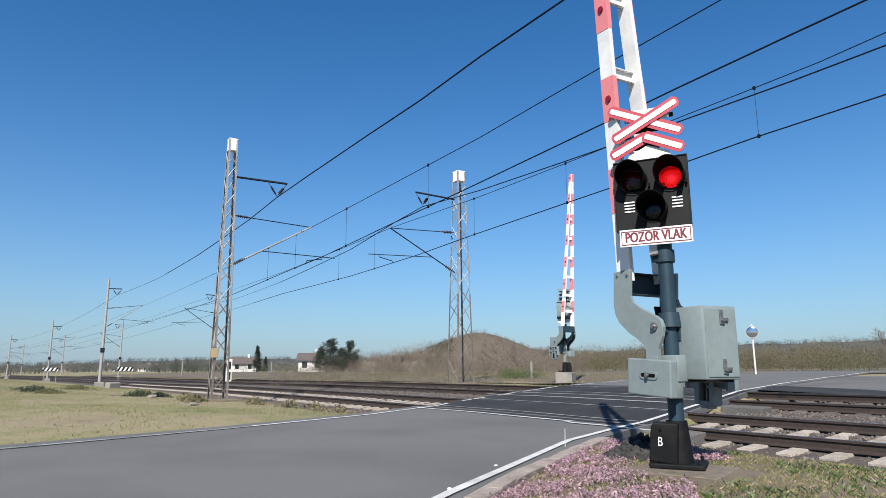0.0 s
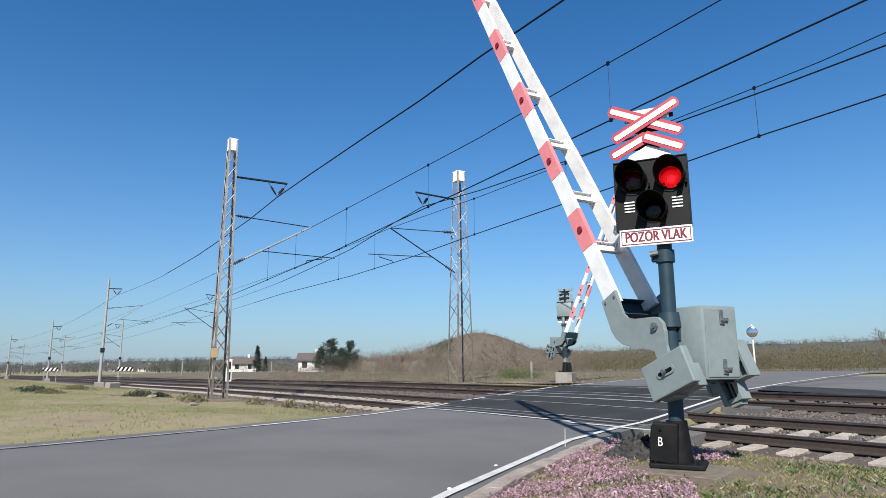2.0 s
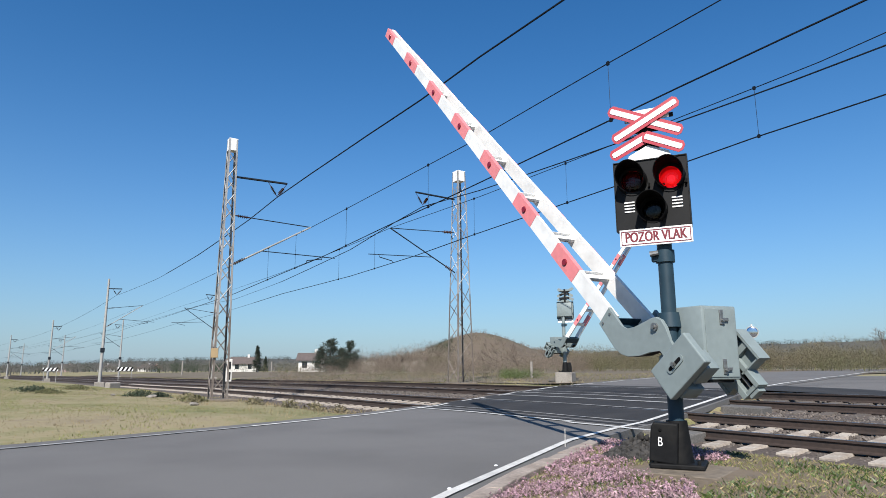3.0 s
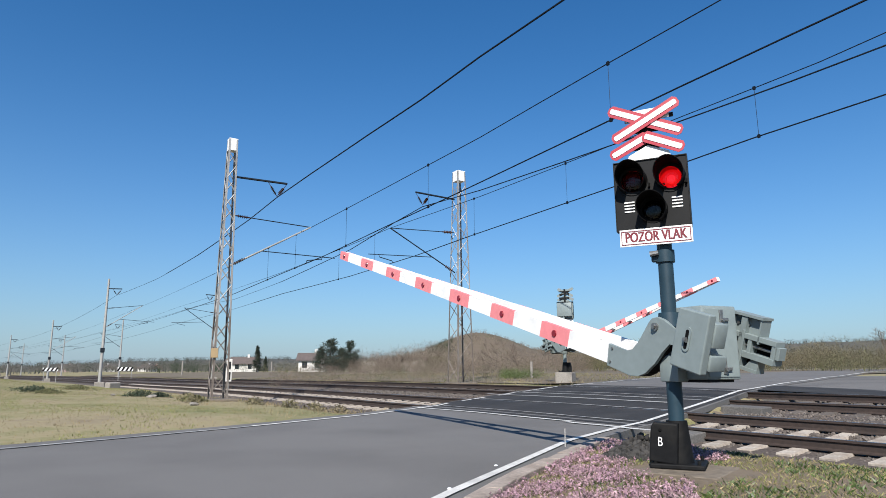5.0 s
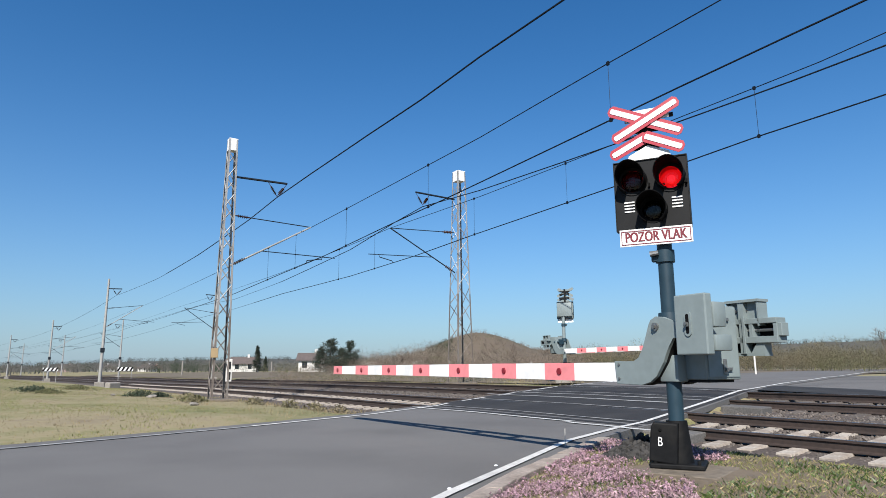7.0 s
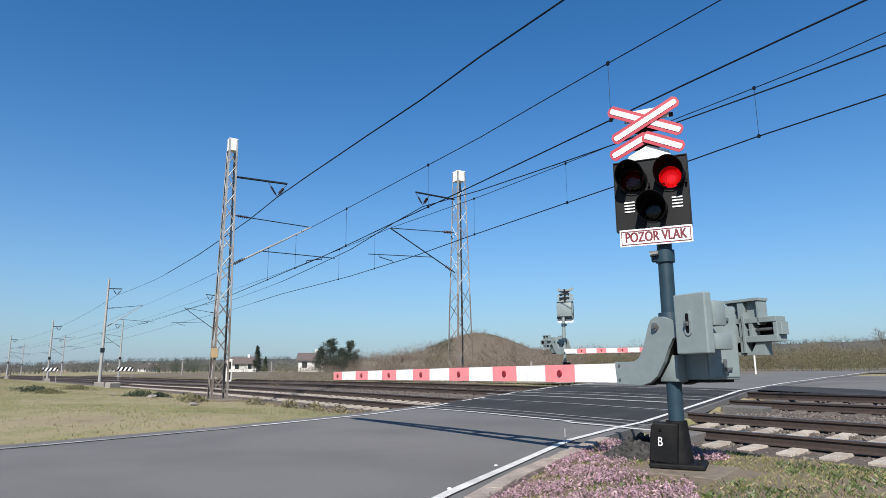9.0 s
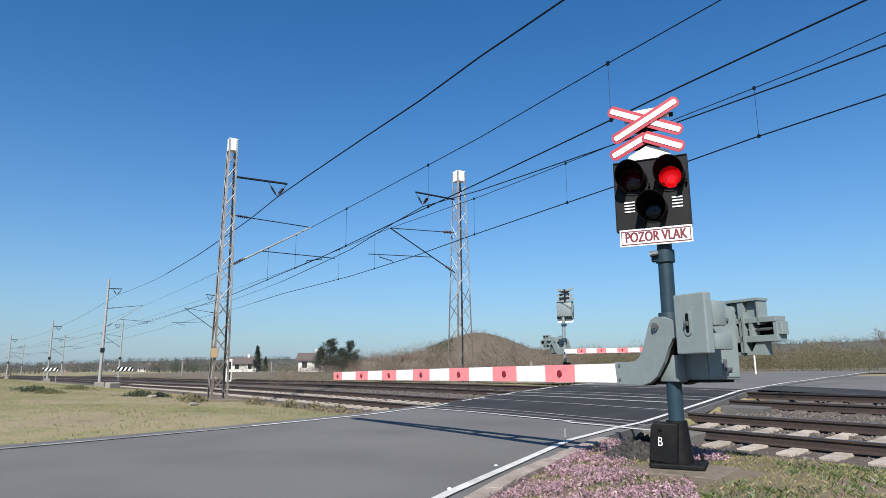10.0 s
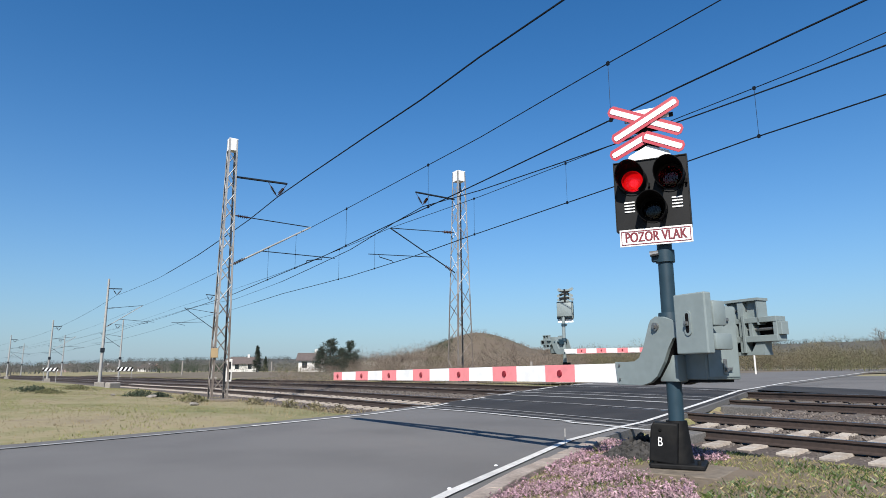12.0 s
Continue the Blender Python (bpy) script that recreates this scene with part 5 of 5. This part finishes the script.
# low posts
for az, dist, h in ((-14.9, 120, 1.9), (7.75, 34, 0.9), (-22.0, 110, 2.2)):
    x, y = spot(az, dist)
    ob = part("marker_post", rod(bmesh.new(), (0, 0, -0.2), (0, 0, h), 0.07 if dist < 50 else 0.12, seg=8), CONCRETE, None, "short pale marker post beside the tracks")
    ob.matrix_basis = pose(x, y, land(x, y))
    tagged(ob, category="post", group="marker posts")

# concrete blocks near the slender pole
for az, dist, w, h in ((-27.0, 47, 0.5, 0.4),):
    x, y = spot(az, dist)
    ob = part("concrete_block", box(bmesh.new(), -w / 2, w / 2, -0.4, 0.4, -0.3, h, 0.06), CONCRETE, None, "weathered pale concrete block in the grass")
    ob.matrix_basis = pose(x, y, land(x, y), 2, 3, 30)
    tagged(ob, category="block")

# pale stones and low dark shrubs in the meadow
for x, y, w in ((-25.6, 4.0, 0.16), (-20.2, 4.3, 0.12), (-27.6, 2.9, 0.10), (-18.0, 7.2, 0.10)):
    bm = bmesh.new()
    bmesh.ops.create_icosphere(bm, subdivisions=2, radius=w)
    for v in bm.verts:
        v.co = Vector((v.co.x, v.co.y * 0.8, v.co.z * 0.4)) * (1 + 0.7 * noise.noise(v.co * 9 + Vector((x, y, 0))))
    ob = part("boulder", bm, CONCRETE, None, "pale weathered stone lying in the meadow grass")
    ob.matrix_basis = pose(x, y, land(x, y) + 0.05, 0, 0, 40 * x)
    tagged(ob, category="stone", group="meadow stones")


def shrub(x, y, w, h, count, mat, name, label):
    verts, faces = [], []
    for _ in range(count):
        u = rng.normal(0, 0.5, 2)
        px, py = x + u[0] * w, y + u[1] * w * 0.6
        k = max(0.15, 1 - 0.6 * math.hypot(*u))
        c = np.array([px, py, land(px, py) + rng.uniform(0, h) * k])
        d, e = rng.normal(0, 0.03, 3), rng.normal(0, 0.025, 3)
        i = len(verts)
        verts += [tuple(c - e), tuple(c + e), tuple(c + d)]
        faces.append((i, i + 1, i + 2))
    raw(name, verts, faces, mat, label, "shrub", "stuff")


for x, y, w, h, mat in ((-27.4, 3.8, 0.9, 0.28, LEAF_DARK), (-26.6, 4.4, 0.6, 0.2, LEAF_DARK), (-31.4, 0.4, 1.2, 0.25, LEAF_DARK), (-30.2, 0.9, 0.8, 0.2, LEAF_DULL), (-23.0, 4.9, 0.6, 0.25, LEAF_DULL), (-36, 2.2, 1.2, 0.25, LEAF_DULL)):
    shrub(x, y, w, h, 700, mat, "low_shrub", "low dark green shrub in the meadow")
for x, y in ((-21.8, 4.6), (-18.3, 6.6), (-20.4, 6.2), (-24.6, 5.0), (-16.7, 7.4), (-17.4, 7.0)):
    shrub(x, y, 0.45, 0.3, 260, SCRUB_BLADE, "dry_tuft", "pale dry weed tuft at the foot of the track bed")

# ---- kerb, crossing edges ----
KERB = material("kerb_concrete", (0.50, 0.43, 0.37), 0.9, vary=0.2, scale=25, bump=0.4, dirt=(0.30, 0.24, 0.19), dirt_amount=0.7, dirt_scale=4)
def kerb_line():
    pts = [(-3.55, 2.0), (-4.31, 2.97), (-5.06, 4.04), (-5.89, 5.41), (-6.75, 6.95)]
    for (xa, ya), (xb, yb) in zip(pts, pts[1:]):
        n = max(1, round(math.hypot(xb - xa, yb - ya) / 0.5))
        for i in range(n):
            k = (i + 0.5) / n
            x, y = xa + (xb - xa) * k, ya + (yb - ya) * k
            bm = box(bmesh.new(), -0.245, 0.245, -0.09, 0.09, -0.2, 0.03, 0.012)
            ob = part("kerb_stone", bm, KERB, None, "worn pale concrete kerb stone along the verge")
            ob.matrix_basis = pose(x + 0.16, y, rng.uniform(-0.012, 0.008), rng.normal(0, 1.5), 0, math.degrees(math.atan2(yb - ya, xb - xa)) + rng.normal(0, 1))
            tagged(ob, category="kerb", group="kerb stones", kind="structure")


kerb_line()
for x, y, dx, dy, turn in ((-7.35, 9.35, 0.55, 0.30, 5), (-8.2, 13.0, 0.45, 0.22, 5), (-9.2, 16.2, 0.6, 0.35, 5)):
    ob = part("edge_slab", box(bmesh.new(), -dx, dx, -dy, dy, -0.3, 0.0, 0.02), GRAVEL, None, "broken concrete slab at the crossing edge")
    ob.matrix_basis = pose(x, y, road_z(y) - 0.06, 2, 1, turn)
    tagged(ob, category="slab", kind="structure")
# gravel shoulder past the crossing
v, f = [], []
for j in range(14):
    y = 16.6 + j * 1.2
    l, r = road_edges(y)
    for i in range(16):
        x = r + 0.25 + i * 0.9
        v.append((x, y, max(land(x, y), road_z(y) - 0.05) + 0.02 - 0.004 * i))
for j in range(13):
    for i in range(15):
        f.append((j * 16 + i, j * 16 + i + 1, j * 16 + 17 + i, j * 16 + 16 + i))
raw("shoulder", v, f, GRAVEL, "pale gravel shoulder beside the road", "gravel", "structure")

# dark apron of old asphalt beside the far track
v, f = [], []
for j in range(7):
    y = 16.15 + j * 0.45
    l, r = road_edges(y)
    for i in range(9):
        x = r + 0.25 + i * 0.62
        v.append((x, y - 0.05 * i, road_z(y) + 0.03 - 0.012 * i - 0.03 * abs(j - 3) / 3))
for j in range(6):
    for i in range(8):
        f.append((j * 9 + i, j * 9 + i + 1, j * 9 + 10 + i, j * 9 + 9 + i))
raw("apron", v, f, DARK_ASPHALT, "dark patched asphalt apron beside the far track", "pavement", "structure")

# thin pale marker stake at the road edge
ob = part("marker_stake", rod(bmesh.new(), (0, 0, -0.05), (0.01, 0, 0.21), 0.006, 0.004, seg=6), PLASTER, None, "thin pale plastic stake at the road edge")
ob.matrix_basis = pose(-6.28, 5.93, 0.02)
tagged(ob, category="stake")

# ---- loose stones ----
# near-black rubble: the shadow on the heap is put into its colour
SHADED_RUBBLE = material("shaded_rubble", (0.055, 0.052, 0.05), 0.95, vary=0.4, scale=20, bump=0.5, island=0.5)
ICO = bmesh.new()
bmesh.ops.create_icosphere(ICO, subdivisions=1, radius=1.0)
ICO_V = np.array([v.co[:] for v in ICO.verts])
ICO_F = [tuple(v.index for v in f.verts) for f in ICO.faces]
ICO.free()


def stones(name, places, r0, r1, mat, label):
    verts, faces = [], []
    for x, y, z in places:
        r = rng.uniform(r0, r1)
        q = np.array(Euler(rng.uniform(0, 6, 3)).to_matrix())
        p = (ICO_V * (1 + rng.normal(0, 0.16, ICO_V.shape))) * np.array([r, r * rng.uniform(0.6, 1), r * rng.uniform(0.5, 0.9)]) @ q.T
        k = len(verts)
        verts += [(x + a[0], y + a[1], z + a[2]) for a in p]
        faces += [tuple(k + i for i in f) for f in ICO_F]
    raw(name, verts, faces, mat, label, "stones", "stuff")


def on_bed(n, x0, x1):
    out = []
    for _ in range(n):
        x, s = rng.uniform(x0, x1), rng.uniform(8.2, 16.6)
        top = rail_plane(min(max(s, 9.0), 15.3)) - (0.187 if s > 9.65 else 0.203) - max(0, 8.75 - s) * 0.42
        out.append((x, s - BEND * x * x, top - sink(x) + rng.uniform(-0.03, 0.008)))
    return out


stones("ballast_stones", on_bed(12000, -8.2, 1.5), 0.022, 0.045, STONE, "crushed brown-grey ballast stones between the sleepers")
stones("ballast_stones", on_bed(7000, -34, -16.2), 0.025, 0.055, STONE, "crushed brown-grey ballast stones between the sleepers")
stones("verge_stones", [(x, y, land(x, y) + 0.01) for x, y in ((rng.uniform(-7.4, -5.0), rng.uniform(6.4, 8.2)) for _ in range(260)) if x > road_edges(y)[1] + 0.3], 0.015, 0.04, STONE, "small stones at the verge by the crossing")
heap = []
for _ in range(700):
    a, r = rng.uniform(0, 6.28), 0.52 * math.sqrt(rng.random())
    x, y = -4.78 + r * math.cos(a) * 0.95, 5.66 + r * math.sin(a) * 0.8
    heap.append((x, y, land(x, y) + max(0.0, 0.24 * (1 - r / 0.52)) * rng.uniform(0.4, 1.0)))
stones("rubble_heap", heap, 0.02, 0.055, SHADED_RUBBLE, "small heap of rubble and earth behind the signal foot, darkened for its shade")
stones("verge_stones", [(x, y, land(x, y) + 0.01) for x, y in ((rng.uniform(-7.2, 1.5), rng.uniform(7.2, 9.0)) for _ in range(3200)) if x > road_edges(y)[1] + 0.4], 0.012, 0.04, STONE, "brown rubble between the verge and the track bed")
for x, y in ((-4.62, 3.05), (-5.42, 4.15)):
    ob = part("pebble", rod(bmesh.new(), (0, 0, 0), (0, 0, 0.012), 0.022, 0.014, seg=7), WHITE, None, "small white pebble lying on the asphalt")
    ob.matrix_basis = pose(x, y, road_z(y) + 0.012)
    tagged(ob, category="pebble")

# ---- grass and flowers ----
def verge_soil():
    """Brown earth under the verge plants and along the track bed."""
    xs, ys = np.arange(-11.0, 6.01, 0.2), np.arange(1.2, 17.41, 0.2)
    verts, faces, at = [], [], {}
    for j, y in enumerate(ys):
        for i, x in enumerate(xs):
            if x > road_edges(y)[1] + 0.32:
                at[i, j] = len(verts)
                verts.append((x, y, land(x, y) + 0.012))
    for i, j in at:
        if (i + 1, j) in at and (i, j + 1) in at and (i + 1, j + 1) in at:
            faces.append((at[i, j], at[i + 1, j], at[i + 1, j + 1], at[i, j + 1]))
    raw("verge_soil", verts, faces, VERGE_SOIL, "dry brown earth between the verge plants", "ground", "structure")


VERGE_SOIL = soil("verge_earth", [(0.13, 0.11, 0.06), (0.20, 0.155, 0.10), (0.26, 0.205, 0.14), (0.19, 0.155, 0.11)], 1.2)
verge_soil()


def blades(name, places, h0, h1, w, mat, label, lean=0.5):
    n = len(places)
    p = np.array(places)
    az, hh = rng.uniform(0, 2 * math.pi, n), rng.uniform(h0, h1, n)
    bend = rng.normal(0, lean, (n, 2)) * hh[:, None]
    dx, dy = np.cos(az) * w / 2, np.sin(az) * w / 2
    a = np.stack([p[:, 0] - dx, p[:, 1] - dy, p[:, 2] - 0.01], 1)
    b = np.stack([p[:, 0] + dx, p[:, 1] + dy, p[:, 2] - 0.01], 1)
    c = np.stack([p[:, 0] + bend[:, 0] * 0.4 + dx * 0.7, p[:, 1] + bend[:, 1] * 0.4 + dy * 0.7, p[:, 2] + hh * 0.6], 1)
    d = np.stack([p[:, 0] + bend[:, 0], p[:, 1] + bend[:, 1], p[:, 2] + hh], 1)
    verts = np.stack([a, b, c, d], 1).reshape(-1, 3)
    faces = [f for k in range(0, 4 * n, 4) for f in ((k, k + 1, k + 2), (k, k + 2, k + 3))]
    raw(name, verts.tolist(), faces, mat, label, "grass", "stuff")


def scatter(n, x0, x1, y0, y1, keep):
    out = []
    while len(out) < n:
        x, y = rng.uniform(x0, x1), rng.uniform(y0, y1)
        if keep(x, y):
            out.append((x, y, land(x, y)))
    return out


def clump(x, y, f, seed):
    return noise.noise(Vector((x * f, y * f, seed)))


def near_verge(x, y):
    return y < 7.45 + 0.25 * clump(x, y, 1.5, 6) and x > road_edges(y)[1] + 0.42 and (abs(x + 3.85) > 0.5 or abs(y - 5.1) > 0.5) and math.hypot(x + 4.78, y - 5.66) > 0.45


def flower_bed(x, y):
    return near_verge(x, y) and -x - 0.66 * y + 0.9 * clump(x, y, 1.1, 2) > 0.1 and clump(x, y, 2.6, 21) + rng.normal(0, 0.16) > -0.12


def green_bed(x, y):
    return near_verge(x, y) and not (flower_bed(x, y) and rng.random() < 0.75)


blades("verge_grass", scatter(30000, -7.0, 1.5, 1.5, 8.7, lambda x, y: green_bed(x, y) and clump(x, y, 2.2, 31) + rng.normal(0, 0.2) > -0.1), 0.012, 0.045, 0.0065, BLADE, "green and straw verge grass round the signal foot", 0.55)
blades("verge_grass", scatter(20000, -7.0, 1.5, 1.5, 8.7, near_verge), 0.008, 0.04, 0.006, DRY_BLADE, "dry straw stalks in the verge", 0.8)
blades("flower_leaves", scatter(11500, -6.8, 0.0, 1.5, 7.0, flower_bed), 0.015, 0.05, 0.014, DARK_LEAF, "small dark reddish leaves between the flowers", 0.6)


blades("weeds", scatter(10000, -6.0, 1.5, 1.5, 7.6, lambda x, y: green_bed(x, y) and clump(x, y, 1.6, 12) > 0.05), 0.012, 0.06, 0.013, WEED_LEAF, "leafy green weeds in the verge", 0.7)
blades("weeds", scatter(2500, -6.8, 0.0, 1.5, 7.0, lambda x, y: flower_bed(x, y) and clump(x, y, 2.0, 13) > 0.05), 0.015, 0.05, 0.013, WEED_LEAF, "leafy green weeds between the flowers", 0.7)


blades("meadow_grass", scatter(9000, -9, 10, -10, 1.6, lambda x, y: x > road_edges(y)[1] + 0.5), 0.02, 0.09, 0.012, DRY_BLADE, "dry and green grass beside the road", 0.6)
blades("meadow_grass", scatter(5000, 1.4, 12, 1.5, 8.5, lambda x, y: True), 0.02, 0.09, 0.012, BLADE, "green grass strip beside the track bed", 0.6)


def petals(name, places, label):
    verts, faces = [], []
    for x, y, z in places:
        h = rng.uniform(0.02, 0.075)
        for k in range(3):
            c = np.array([x, y, z + h - 0.012 * k]) + rng.normal(0, 0.006, 3)
            for _ in range(2):
                d, e = rng.normal(0, 0.008, 3), rng.normal(0, 0.006, 3)
                i = len(verts)
                verts += [tuple(c - e), tuple(c + e), tuple(c + d)]
                faces.append((i, i + 1, i + 2))
    raw(name, verts, faces, FLOWER, label, "flowers", "stuff")


petals("wild_flowers", scatter(9000, -6.8, 0.0, 1.5, 7.0, flower_bed), "small pinkish purple wild flowers on the verge")


def meadow(x, y):
    s = y + BEND * x * x
    return x < road_edges(y)[0] - 0.75 + 0.2 * clump(x, y, 1.2, 17) and s < 8.0 and clump(x, y, 0.35, 5) > -0.55


blades("meadow_grass", scatter(42000, -46, -10.3, -14, 9, meadow), 0.008, 0.04, 0.012, DRY_BLADE, "dry straw meadow grass beside the tracks", 0.6)
blades("meadow_grass", scatter(42000, -46, -10.3, -14, 9, lambda x, y: meadow(x, y) and clump(x, y, 0.16, 9) + 0.25 * clump(x, y, 0.7, 4) + (-y - 2 + 0.1 * (x + 20)) * 0.05 + 0.03 * max(0, -x - 22) > 0.0), 0.01, 0.05, 0.014, MEADOW_BLADE, "fresh green meadow grass beside the tracks", 0.5)
blades("dry_weeds", scatter(600, -30, -13.5, 4.5, 9, lambda x, y: x < road_edges(y)[0] - 0.4 and y + BEND * x * x < 8.7 and clump(x, y, 0.6, 8) > 0.12), 0.05, 0.16, 0.010, DRY_BLADE, "tall dry weeds at the foot of the track bed", 0.35)
blades("far_grass", scatter(16000, -60, -8, 17.4, 34, lambda x, y: (x < road_edges(y)[0] - 0.6 or x > road_edges(y)[1] + 4.5) and y + BEND * x * x > 17.4), 0.05, 0.16, 0.02, SCRUB_BLADE, "dry grass strip beyond the tracks", 0.5)



def motions():
    for arm in moving_arms:
        walk(arm, [(t, arm_pose(a)) for t, a in LOWERING])
    for vane, side in moving_shutters:
        x, z = LAMPS[side]
        rows, out = [], -88.0 if side else 88.0
        shut = side == 0  # at the start the first lamp is dark
        rows.append((0.0, 0.0 if shut else out))
        for k in range(23):
            t = FLASH_FIRST + FLASH_STEP * k
            rows.append((t - 0.03, 0.0 if shut else out))
            shut = not shut
            rows.append((t + 0.035, 0.0 if shut else out))
        rows.append((12.0, 0.0 if shut else out))
        rows = [(max(t, 0.0), a) for t, a in rows]
        rows = [r for i, r in enumerate(rows) if i == 0 or r[0] > rows[i - 1][0] + 0.02]
        walk(vane, [(t, pose(x, -0.06 - 0.015 * side, z - 0.24, 0, a, 0)) for t, a in rows])


motions()
